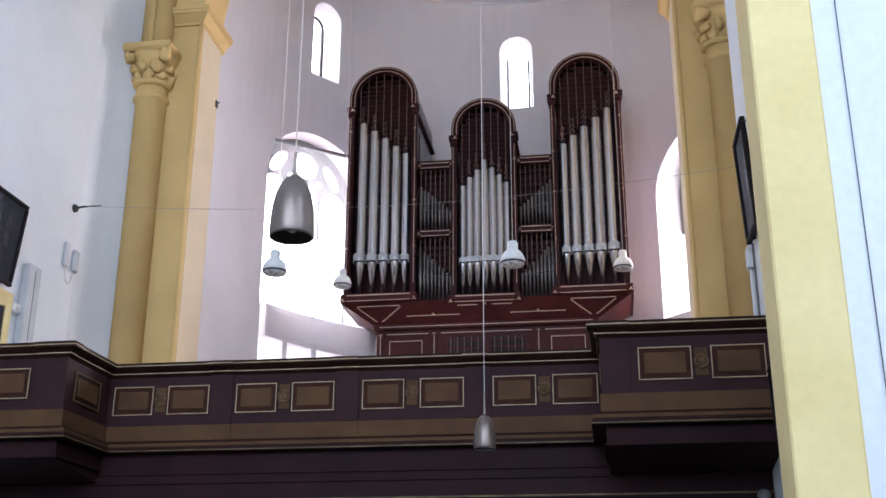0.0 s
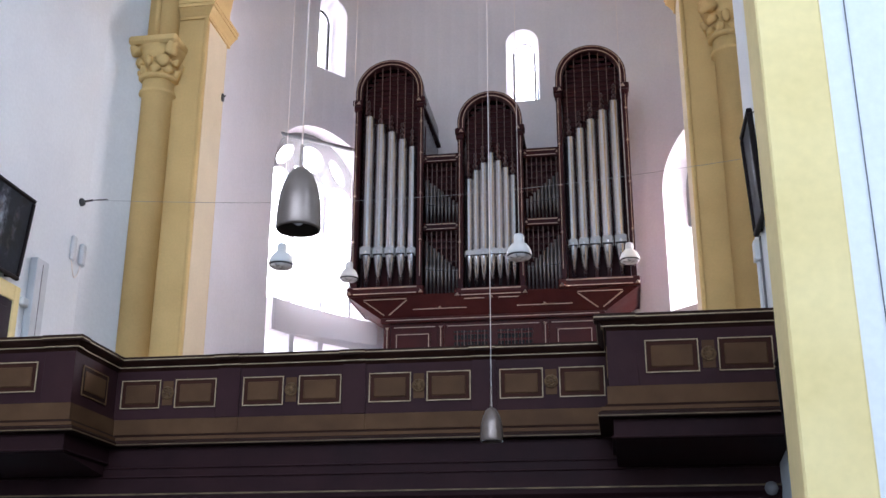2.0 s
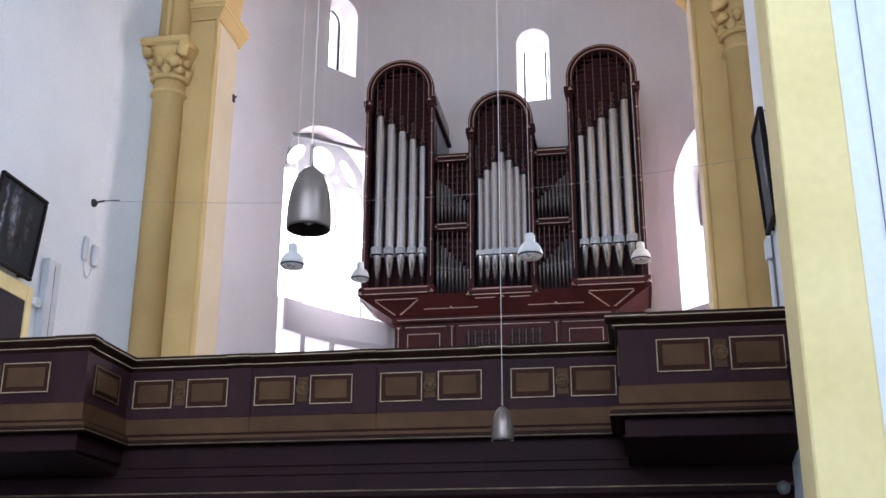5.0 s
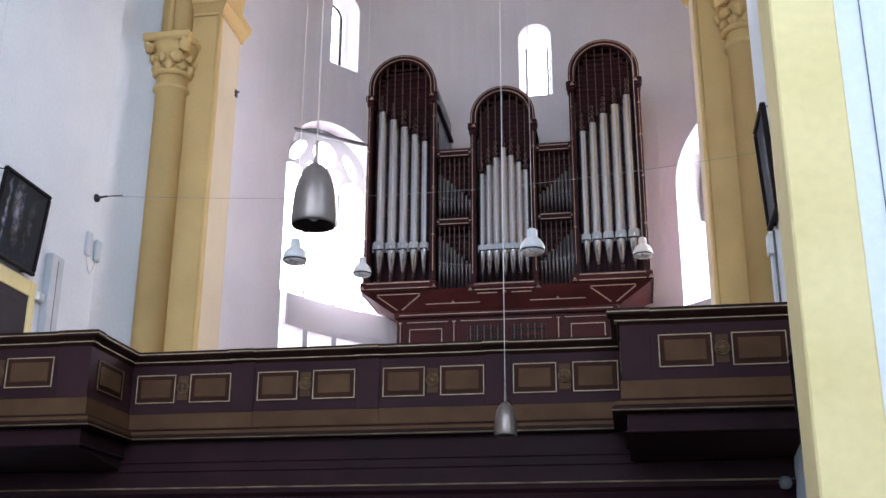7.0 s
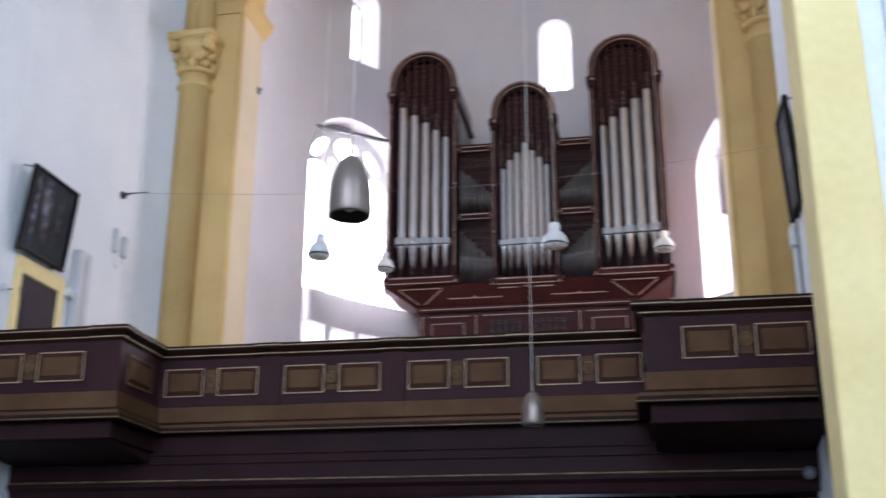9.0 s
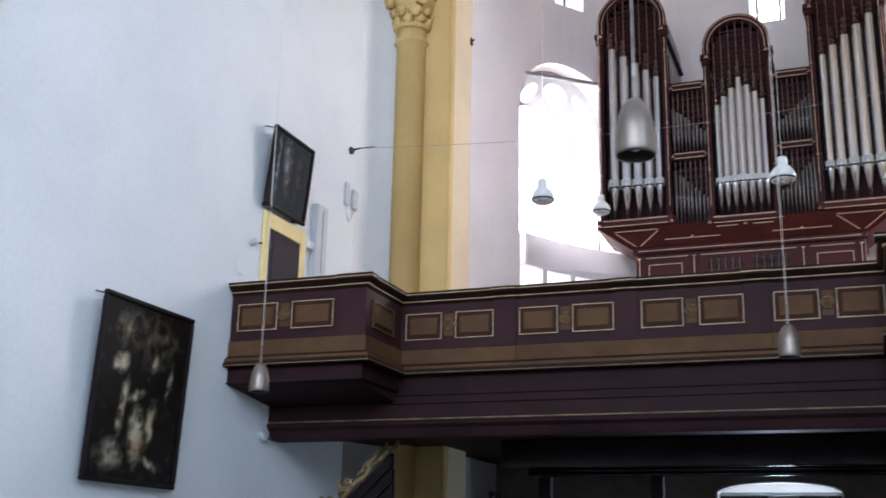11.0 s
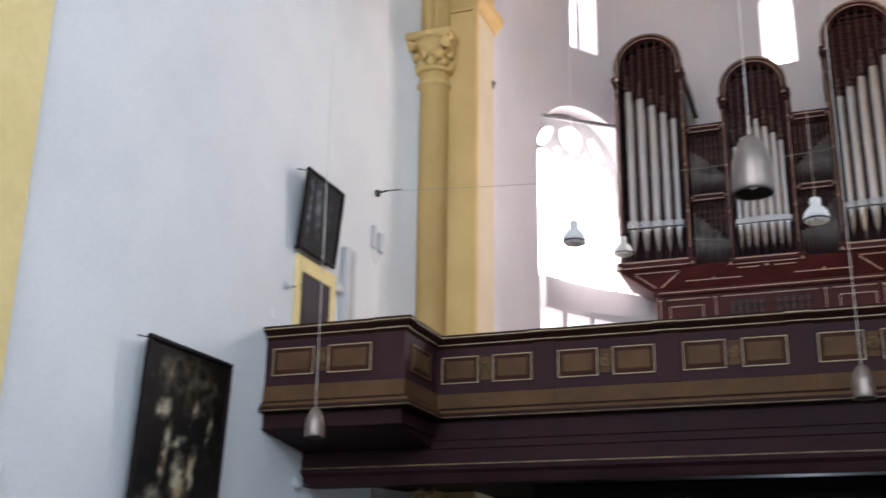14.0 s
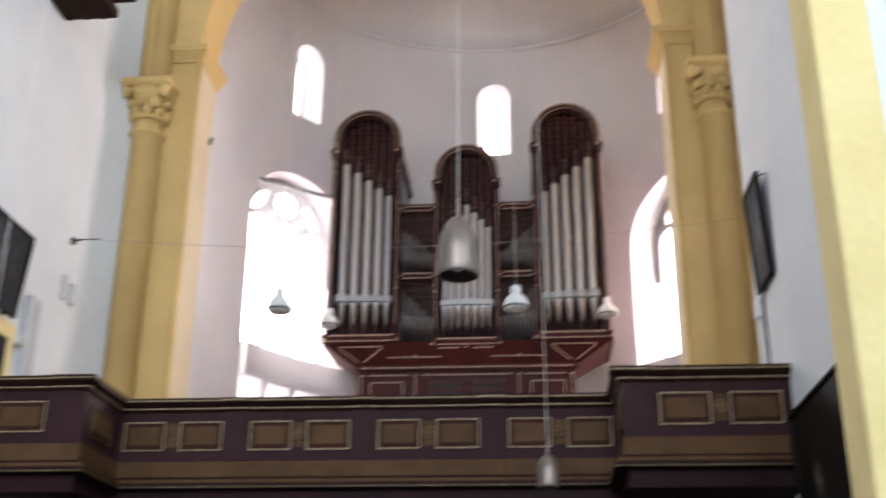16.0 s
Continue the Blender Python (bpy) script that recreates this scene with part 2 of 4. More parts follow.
def part(name, bm, mat, parent, label=""):
    ob = new(name, mesh_of(name, bm))
    ob.data.materials.append(mat)
    ob.parent = parent
    return tagged(ob, label)


def thing(name, label, category, at=(0, 0, 0), rz=0.0, kind="", group=""):
    ob = new(name)
    ob.empty_display_size = 0.2
    ob.matrix_world = pose(*at, 0, 0, rz)
    return tagged(ob, label, category, group, kind)


def solid(name, bm, mat, label, category, kind="", group=""):
    ob = new(name, mesh_of(name, bm))
    ob.data.materials.append(mat)
    return tagged(ob, label, category, group, kind)


def box(x0, x1, y0, y1, z0, z1, bm=None, bevel=0.0):
    own = bmesh.new()
    vs = [own.verts.new((x, y, z)) for x in (x0, x1) for y in (y0, y1) for z in (z0, z1)]
    for f in ((0, 1, 3, 2), (4, 6, 7, 5), (0, 4, 5, 1), (2, 3, 7, 6), (0, 2, 6, 4), (1, 5, 7, 3)):
        own.faces.new([vs[i] for i in f])
    if bevel:
        bmesh.ops.bevel(own, geom=own.edges[:], offset=bevel, segments=1, affect="EDGES")
    return joined(own, bm)


def joined(own, bm):
    if bm is None:
        return own
    at = {v: bm.verts.new(v.co) for v in own.verts}
    for f in own.faces:
        g = bm.faces.new([at[v] for v in f.verts])
        g.smooth = f.smooth
    own.free()
    return bm


def extrude(outline, a, b, axis, bm=None, smooth=False):
    """A prism: an outline in two coordinates, drawn along the third axis from a to b."""
    own = bmesh.new()

    def at(p, q, s):
        return {"x": (s, p, q), "y": (p, s, q), "z": (p, q, s)}[axis]

    lo = [own.verts.new(at(p, q, a)) for p, q in outline]
    hi = [own.verts.new(at(p, q, b)) for p, q in outline]
    own.faces.new(lo), own.faces.new(hi[::-1])
    n = len(outline)
    for i in range(n):
        own.faces.new((lo[i], hi[i], hi[(i + 1) % n], lo[(i + 1) % n])).smooth = smooth
    return joined(own, bm)


def lathe(profile, n=20, at=(0, 0, 0), bm=None, smooth=True, half=None):
    own = bmesh.new()
    rings = []
    for r, z in profile:
        rings.append([own.verts.new((at[0] + r * math.cos(2 * math.pi * i / n), at[1] + r * math.sin(2 * math.pi * i / n), at[2] + z)) for i in range(n)])
    for a, b in zip(rings, rings[1:]):
        for i in range(n):
            own.faces.new((a[i], a[(i + 1) % n], b[(i + 1) % n], b[i])).smooth = smooth
    for ring in (rings[0], rings[-1]):
        own.faces.new(ring)
    return joined(own, bm)


def arch_outline(cx, w, z0, spring, n=18, rise=None):
    """Upright rectangle closed by a round arch, counter-clockwise."""
    r = w / 2
    rise = rise or r
    pts = [(cx - r, z0), (cx + r, z0)]
    return pts + [(cx + r * math.cos(math.pi * i / n), spring + rise * math.sin(math.pi * i / n)) for i in range(n + 1)]


def arch_band(cx, spring, r0, r1, z0, y0, y1, bm=None, n=22):
    """A stilted round arch frame of radii r0 and r1 that starts at z0."""
    own = bmesh.new()

    def ring(r, y):
        pts = [(cx + r, z0)] + [(cx + r * math.cos(math.pi * i / n), spring + r * math.sin(math.pi * i / n)) for i in range(n + 1)] + [(cx - r, z0)]
        return [own.verts.new((x, y, z)) for x, z in pts]

    a, b, c, d = ring(r0, y0), ring(r1, y0), ring(r1, y1), ring(r0, y1)
    for p, q in ((a, b), (b, c), (c, d), (d, a)):
        for i in range(len(p) - 1):
            own.faces.new((p[i], p[i + 1], q[i + 1], q[i]))
    own.faces.new((a[0], b[0], c[0], d[0])), own.faces.new((a[-1], b[-1], c[-1], d[-1]))
    return joined(own, bm)


def loft(a, b, bm=None):
    own = bmesh.new()
    lo, hi = [own.verts.new(p) for p in a], [own.verts.new(p) for p in b]
    own.faces.new(lo), own.faces.new(hi[::-1])
    for i in range(len(a)):
        own.faces.new((lo[i], hi[i], hi[(i + 1) % len(a)], lo[(i + 1) % len(a)]))
    return joined(own, bm)


def tube(points, r, n=8, bm=None):
    own = bmesh.new()
    pts = [Vector(p) for p in points]
    rings = []
    for i, p in enumerate(pts):
        d = (pts[min(i + 1, len(pts) - 1)] - pts[max(i - 1, 0)]).normalized()
        u = d.cross(Vector((0, 0, 1)) if abs(d.z) < 0.9 else Vector((1, 0, 0))).normalized()
        v = d.cross(u)
        rr = r[i] if isinstance(r, (list, tuple)) else r
        rings.append([own.verts.new(p + rr * (math.cos(2 * math.pi * k / n) * u + math.sin(2 * math.pi * k / n) * v)) for k in range(n)])
    for a, b in zip(rings, rings[1:]):
        for k in range(n):
            own.faces.new((a[k], a[(k + 1) % n], b[(k + 1) % n], b[k])).smooth = True
    own.faces.new(rings[0]), own.faces.new(rings[-1])
    return joined(own, bm)


def cut(ob, cutters):
    """Cut solids out of ob's mesh for good."""
    for bm in cutters:
        tool = new("cutter", mesh_of("cutter", bm))
        mod = ob.modifiers.new("cut", "BOOLEAN")
        mod.operation, mod.object, mod.solver = "DIFFERENCE", tool, "EXACT"
        me = bpy.data.meshes.new_from_object(ob.evaluated_get(bpy.context.evaluated_depsgraph_get()))
        ob.modifiers.clear()
        ob.data = me
        bpy.data.objects.remove(tool)
    return ob


# ---------------- the shell of the church ----------------
LEFT, RIGHT = -12.58, 0.83          # nave walls
GY = 17.0                           # face of the gallery front
ARCH_Y0, ARCH_Y1 = 21.6, 22.95       # wall with the great arch
CX, CY, R = -4.2, 25.25, 7.0        # the apse
TOP = 24.5

solid("floor", box(-13.4, 9.6, -14.8, 34, -0.3, 0), STONE, "worn grey stone church floor", "floor", "structure")
solid("ceiling", box(-13.4, 10.2, -14.8, ARCH_Y1, TOP, TOP + 0.4), PLASTER, "plain white plaster ceiling over the nave", "ceiling", "structure")
wn_side = solid("wall_north", box(LEFT - 0.8, LEFT, -14, ARCH_Y1, 0, TOP), PLASTER, "tall white plaster side wall with a faint bluish cast", "wall", "structure")
cut(wn_side, [extrude(arch_outline(10.0, 1.9, -0.1, 1.32, 18, 0.5), LEFT - 0.55, LEFT + 0.1, "x")])
niche = thing("door_2", "dark wooden door in a low arched recess of the side wall", "door", kind="structure")
part("door_leaf", extrude(arch_outline(10.0, 1.88, 0.01, 1.32, 18, 0.49), LEFT - 0.54, LEFT - 0.48, "x"), DOORWOOD, niche)
bm = extrude([(LEFT - 0.012 + 0.462 * (i / 12) ** 2, 19.95 + 1.55 * i / 12) for i in range(13)] + [(LEFT + 0.45, ARCH_Y0 - 0.002), (LEFT - 0.05, ARCH_Y0 - 0.002), (LEFT - 0.05, 19.95)], 0, TOP, "z", smooth=True)
solid("wall_corner", bm, PLASTER, "white plaster corner beside the half column", "wall", "structure")
solid("wall_south", box(RIGHT, RIGHT + 0.7, 9.5, 17.35, 0, TOP), PLASTER, "white plaster side wall beside the gallery", "wall", "structure")
solid("wall_recess", box(2.3, 3.0, 17.35, ARCH_Y0, 0, TOP), PLASTER, "white plaster wall set back behind the gallery", "wall", "structure")
solid("wall_return", box(RIGHT + 0.7, 3.0, 16.65, 17.35, 0, TOP), PLASTER, "white plaster return of the side wall", "wall", "structure")
solid("wall_pier", box(0.44, 9.6, 8.82, 9.5, 0, TOP), PLASTER, "bright white plaster wall beside the yellow pier edge", "wall", "structure")
solid("wall_transept", box(9.6, 10.2, -14, 9.5, 0, TOP), PLASTER, "plain white plaster wall", "wall", "structure")
east = solid("wall_east", box(LEFT - 0.8, 10.2, -14.8, -14, 0, TOP), PLASTER, "plain white plaster wall behind the viewer", "wall", "structure")
cut(east, [extrude(arch_outline(x, 3.0, 8.0, 17.0), -15.2, -13.6, "y") for x in (-9.5, -5.0, -0.5, 4.5)])
for x in (-9.5, -5.0, -0.5, 4.5):
    window_light("daylight_east", look((x, -14.4, 12.8), (x - 0.6, 0, 10.2)), 2.8, 10, EAST_W, COOL)
cut(bpy.data.objects["wall_transept"], [extrude(arch_outline(y, 3.0, 8.0, 17.5), 9.2, 10.6, "x") for y in (-9.5, -2.5)])
for y in (-9.5, -2.5):
    window_light("daylight_side", look((9.9, y, 11.2), (0, y + 3, 6.6)), 2.8, 9, SIDE_W, COOL)

# yellow pier edge, and the yellow band on the opposite wall
solid("pier_edge", box(-0.13, 0.44, 8.78, 9.5, 0, TOP, bevel=0.02), YELLOW, "pale yellow painted pier edge, slightly uneven", "pier", "structure")
solid("pilaster_north", box(LEFT, LEFT + 0.07, 8.05, 9.1, 0, TOP, bevel=0.015), YELLOW, "pale yellow painted pilaster strip on a white wall", "pilaster", "structure")

# wall with the great arch
AX0, AX1, SPRING = -10.8, 0.27, 15.87
aw = solid("wall_arch", box(LEFT, 3.0, ARCH_Y0, ARCH_Y1, 0, TOP), OCHRE, "ochre painted wall round the great arch", "wall", "structure")
acx, ar = (AX0 + AX1) / 2, (AX1 - AX0) / 2
cut(aw, [extrude(arch_outline(acx, 2 * ar, -1.0, SPRING, 32), ARCH_Y0 - 0.5, ARCH_Y1 + 0.5, "y")])

# the apse: drum with five windows, half dome and cornice ring
N = 48


def apse_ring(r, z0, z1, thick, name, mat, label):
    bm = bmesh.new()
    pts = [(-r, ARCH_Y1 - CY + 0.0)] + [(-r * math.cos(math.pi * i / N), r * math.sin(math.pi * i / N)) for i in range(N + 1)] + [(r, ARCH_Y1 - CY)]
    k = (r + thick) / r
    out = [(x * k, y * k if y > 0 else y) for x, y in pts]
    rows = [[bm.verts.new((CX + x, CY + y, z)) for x, y in ring] for ring, z in ((pts, z0), (pts, z1), (out, z1), (out, z0))]
    for a, b in zip(rows, rows[1:] + rows[:1]):
        for i in range(len(pts) - 1):
            bm.faces.new((a[i], a[i + 1], b[i + 1], b[i]))
    for i in (0, -1):
        bm.faces.new([row[i] for row in rows])
    return solid(name, bm, mat, label, "wall", "structure")


drum = apse_ring(R, 0, 22.3, 1.1, "wall_apse", APSE, "curved pinkish-grey plaster wall of the apse")


def in_window(a, u, z, w):
    """A point of a window at the angle a: u along the wall, w outwards."""
    s, c = math.sin(a), math.cos(a)
    return (CX + (R + w) * s + u * c, CY + (R + w) * c - u * s, z)


BIG = [(radians(-55.5), "window_1"), (radians(55), "window_2")]
SMALL = [(radians(-54), "window_3"), (radians(0.8), "window_4"), (radians(54), "window_5")]
BW, BZ0, BSP = 4.05, 10.3, 14.05
SW, SZ0, SSP = 1.02, 18.08, 20.22
cutters = []
for a, _ in BIG:
    o, i = arch_outline(0, BW - 0.35, BZ0 + 0.25, BSP), arch_outline(0, BW + 0.05, BZ0, BSP)
    cutters.append(loft([in_window(a, u, z, -0.35) for u, z in i], [in_window(a, u, z, 1.4) for u, z in o]))
for a, _ in SMALL:
    o, i = arch_outline(0, SW - 0.22, SZ0 + 0.12, SSP), arch_outline(0, SW + 0.12, SZ0, SSP)
    cutters.append(loft([in_window(a, u, z, -0.2) for u, z in i], [in_window(a, u, z, 1.4) for u, z in o]))
# a row of three low openings under the first window, and a narrow one beside them
for u in (-1.45, -0.35, 0.75):
    cutters.append(loft([in_window(BIG[0][0], p, z, -0.4) for p, z in ((u - 0.46, 8.2), (u + 0.46, 8.2), (u + 0.46, 9.4), (u - 0.46, 9.4))],
                        [in_window(BIG[0][0], p, z, 1.4) for p, z in ((u - 0.46, 8.2), (u + 0.46, 8.2), (u + 0.46, 9.4), (u - 0.46, 9.4))]))
cutters.append(loft(*[[in_window(BIG[0][0], p, z, w) for p, z in ((-2.01, 8.2), (-1.74, 8.2), (-1.74, 10.5), (-2.01, 10.5))] for w in (-0.45, 1.4)]))
cut(drum, cutters)

bm = bmesh.new()
rows = []
for j in range(15):
    e = math.pi / 2 * j / 14
    rows.append([bm.verts.new((CX - R * math.cos(e) * math.cos(math.pi * i / N), CY + R * math.cos(e) * math.sin(math.pi * i / N), 22.1 + R * math.sin(e))) for i in range(N + 1)])
for a, b in zip(rows, rows[1:]):
    for i in range(N):
        bm.faces.new((a[i], a[i + 1], b[i + 1], b[i])).smooth = True
bmesh.ops.remove_doubles(bm, verts=bm.verts, dist=0.001)
dome = solid("apse_dome", bm, APSE, "pinkish-grey plaster half dome over the apse", "ceiling", "structure")
sm = dome.modifiers.new("thickness", "SOLIDIFY")
sm.thickness, sm.offset = 0.3, 1
solid("ceiling_apse", box(CX - R - 1.2, CX + R + 1.2, ARCH_Y1, CY + 0.2, 29.3, 29.6), APSE, "plain plaster vault in front of the half dome", "ceiling", "structure")
for s in (-1, 1):
    x = CX + s * (R + 0.5)
    solid("wall_apse_side", box(x - 0.5, x + 0.5, ARCH_Y1, CY + 0.2, 22.3, 29.3), APSE, "plaster wall above the apse cornice", "wall", "structure")
solid("wall_above_arch", box(LEFT, 3.6, ARCH_Y0 + 0.6, ARCH_Y1, TOP, 29.6), APSE, "plaster wall above the great arch", "wall", "structure")
bm = tube([(CX - (R - 0.02) * math.cos(math.pi * i / 40), CY + (R - 0.02) * math.sin(math.pi * i / 40), 22.1) for i in range(41)], 0.07, 8)
solid("cornice_apse", bm, APSE, "thin plaster cornice ring under the half dome", "cornice", "structure")


def apse_window(a, name, w, z0, spring, label, big):
    win = thing(name, label, "window", kind="structure")
    d = 0.72
    pane = [in_window(a, u, z, d) for u, z in arch_outline(0, w - 0.1, z0 + 0.12, spring)]
    g = part("pane", loft(pane, [in_window(a, u, z, d + 0.02) for u, z in arch_outline(0, w - 0.1, z0 + 0.12, spring)]), GLASS, win)
    g.visible_shadow = False
    n = 18
    r = w / 2 - 0.1 if not big else w / 2 - 0.12
    for side in (-1, 1):
        part("frame_post", loft([in_window(a, side * r + p, z0 + 0.1, d - q) for p, q in ((-0.04, 0.06), (0.04, 0.06), (0.04, 0), (-0.04, 0))],
                                [in_window(a, side * r + p, spring, d - q) for p, q in ((-0.04, 0.06), (0.04, 0.06), (0.04, 0), (-0.04, 0))]), IRON if name == "window_3" else TRACERY, win)
    part("frame_arch", tube([in_window(a, r * math.cos(math.pi * i / n), spring + r * math.sin(math.pi * i / n), d - 0.03) for i in range(n + 1)], 0.04 if name == "window_3" or big else 0.02, 6), IRON if name == "window_3" else TRACERY, win)
    return win


for a, name in SMALL:
    apse_window(a, name, SW - 0.1, SZ0, SSP, "small round-arched window, bright with daylight, in a splayed reveal", False)
    window_light("daylight_small", look(in_window(a, 0, 19.7, 1.2), in_window(a, 0, 19.2, -2)), 1.2, 3.4, SMALL_W, NEUTRAL)
for a, name in BIG:
    win = apse_window(a, name, BW - 0.1, BZ0, BSP, "large round-arched window with stone tracery, blown out by daylight", True)
    r = (BW - 0.3) / 2
    plate = part("tracery", loft([in_window(a, u, z, 0.5) for u, z in arch_outline(0, BW - 0.02, 13.0, BSP)], [in_window(a, u, z, 0.66) for u, z in arch_outline(0, BW - 0.02, 13.0, BSP)]), TRACERY, win)
    holes = []

    def hole(u, z, ru, rz, tilt=0.0):
        pts = []
        for k in range(16):
            p, q = ru * math.cos(2 * math.pi * k / 16), rz * math.sin(2 * math.pi * k / 16)
            pts.append((u + p * math.cos(tilt) - q * math.sin(tilt), z + p * math.sin(tilt) + q * math.cos(tilt)))
        holes.append(loft([in_window(a, p, q, 0.3) for p, q in pts], [in_window(a, p, q, 0.9) for p, q in pts]))

    hole(0, 15.2, 0.46, 0.42)
    for s in (-1, 1):
        hole(s * 1.03, 15.06, 0.2, 0.46, s * 0.68)
        hole(s * 0.55, 14.72, 0.12, 0.13)
    for u in (-1.16, 0, 1.16):
        pts = arch_outline(u, 1.02, 12.0, 14.08, 12)
        holes.append(loft([in_window(a, p, q, 0.3) for p, q in pts], [in_window(a, p, q, 0.9) for p, q in pts]))
    cut(plate, holes)
    for u in (-0.58, 0.58):
        part("mullion", loft([in_window(a, u + p, BZ0, q) for p, q in ((-0.03, 0.5), (0.03, 0.5), (0.03, 0.66), (-0.03, 0.66))], [in_window(a, u + p, 13.05, q) for p, q in ((-0.03, 0.5), (0.03, 0.5), (0.03, 0.66), (-0.03, 0.66))]), TRACERY, win)
    window_light("daylight_big", look(in_window(a, 0, 13.2, 0.8), in_window(a, 0, 13.2, -3)), BW + 0.4, 7.0, BIG_W[name], NEUTRAL)
window_light("daylight_low", look(in_window(BIG[0][0], -0.4, 9.0, 1.25), in_window(BIG[0][0], -0.4, 9.0, -3)), 4.4, 2.2, 190, NEUTRAL)

# arch dressings: pilaster imposts, half columns with carved capitals, and the rib above


def half_column(x, y, z0, label):
    col = thing("half_column", label, "column", (x, y, 0), group="half columns of the arch")
    part("shaft", lathe([(0.35, z0), (0.35, 13.35), (0.41, 13.37), (0.425, 13.42), (0.41, 13.47), (0.36, 13.5), (0.37, 13.75)], 28), OCHRE, col)
    cap = bmesh.new()
    lathe([(0.39, 13.72), (0.46, 13.76), (0.46, 13.82), (0.40, 13.86), (0.42, 14.05), (0.5, 14.3), (0.58, 14.52)], 24, bm=cap)
    part("bell", cap, OCHRE, col)
    for row, (zz, rr, n, s) in enumerate(((13.92, 0.42, 9, 0.10), (14.13, 0.47, 9, 0.11), (14.38, 0.6, 4, 0.15))):
        for i in range(n):
            t = 2 * math.pi * (i + 0.5 * (row % 2) + (0.5 if row == 2 else 0)) / n
            bm = bmesh.new()
            bmesh.ops.create_icosphere(bm, subdivisions=2, radius=1)
            for v in bm.verts:
                k = 1 + 0.28 * math.sin(5 * v.co.z + i) * math.cos(4 * v.co.x)
                p = Vector((v.co.x * s * 0.8, v.co.y * s * k * (1.2 + 0.35 * math.sin(i * 2.7 + row)), v.co.z * s * (1.1 + 0.3 * math.cos(i * 1.9)) * k))
                p += 0.35 * s * noise.noise_vector(v.co * 2.3 + Vector((i, row, x)))
                p.x += 0.35 * s * (v.co.z + 0.4) ** 2
                v.co = Matrix.Rotation(t, 3, "Z") @ (p + Vector((rr, 0, zz)))
            for f in bm.faces:
                f.smooth = True
            part("volute" if row == 2 else "leaf", bm, OCHRE, col)
    part("abacus", box(-0.6, 0.6, -0.6, 0.6, 14.52, 14.74, bevel=0.06), OCHRE, col)
    bm = bmesh.new()
    lathe([(0.36, 14.74), (0.36, TOP)], 24, bm=bm)
    part("rib", bm, OCHRE, col)
    part("rib_fillet", tube([(0.0, -0.39, 14.74), (0.0, -0.39, TOP)], 0.08, 8), OCHRE, col)
    return col


half_column(-11.84, ARCH_Y0 - 0.12, 0, "ochre painted half column with a carved leaf capital")
half_column(1.25, ARCH_Y0 - 0.12, 0, "ochre painted half column with a carved leaf capital")
for x0, x1, s in ((-11.47, AX0, 1), (AX1, 1.0, -1)):
    imp = thing("impost", "ochre moulded impost under the arch", "moulding", kind="structure")
    def ledge(p, z):
        return [(x0 - (p if s < 0 else 0), ARCH_Y0 - p, z), (x1 + (p if s > 0 else 0), ARCH_Y0 - p, z), (x1 + (p if s > 0 else 0), ARCH_Y1 + 0.1, z), (x0 - (p if s < 0 else 0), ARCH_Y1 + 0.1, z)]

    for (p0, z0), (p1, z1) in (((0.05, 15.46), (0.05, 15.53)), ((0.06, 15.53), (0.11, 15.6)), ((0.11, 15.6), (0.2, 15.7)), ((0.23, 15.7), (0.23, 15.79)), ((0.25, 15.79), (0.25, 15.87))):
        part("moulding", loft(ledge(p0, z0), ledge(p1, z1)), OCHRE, imp)
    e = x1 if s > 0 else x0
    part("reveal_lining", box(*sorted((e, e + s * 0.012)), ARCH_Y0 + 0.14, ARCH_Y1 - 0.05, 0.0, 15.46, bevel=0.004), CREAM, imp, "cream painted reveal")
    part("edge_bead", tube([(e - s * 0.02, ARCH_Y0 - 0.02, 0.1), (e - s * 0.02, ARCH_Y0 - 0.02, 15.5)], 0.05, 8), OCHRE, imp)

# ---------------- the gallery ----------------


def rosette(parent, x, y, z, side=False):
    m = Matrix.Translation((x, y, z)) @ Matrix.Rotation(radians(90), 4, "X") if not side else Matrix.Translation((x, y, z)) @ Matrix.Rotation(radians(90), 4, "Y")
    bm = lathe([(0.105, 0), (0.112, 0.012), (0.105, 0.024), (0.085, 0.024), (0.08, 0.012), (0.06, 0.012), (0.035, 0.03), (0.012, 0.036)], 20)
    for i in range(8):
        t = 2 * math.pi * i / 8
        lathe([(0.012, 0.01), (0.018, 0.022), (0.004, 0.03)], 8, (0.063 * math.cos(t), 0.063 * math.sin(t), 0), bm)
    bmesh.ops.transform(bm, matrix=m, verts=bm.verts)
    part("rosette", bm, ROSETTE, parent, "carved gilt rosette")


def panel(parent, x0, x1, y, z0=5.11, z1=5.595):
    """A raised panel: gilt border, dark moulding, brown field. The front looks towards -y."""
    g, d = 0.016, 0.085
    rim = part("panel_frame", box(x0, x1, y - 0.018, y + 0.02, z0, z1, bevel=0.006), REDBROWN, parent)
    for a in ((x0, x1, z1 - g, z1), (x0, x1, z0, z0 + g), (x0, x0 + g, z0 + g, z1 - g), (x1 - g, x1, z0 + g, z1 - g)):
        part("gilt_strip", box(a[0], a[1], y - 0.028, y - 0.015, a[2], a[3]), GILT, rim)
    part("field", box(x0 + d, x1 - d, y - 0.036, y, z0 + d, z1 - d, bevel=0.012), BROWN, rim)


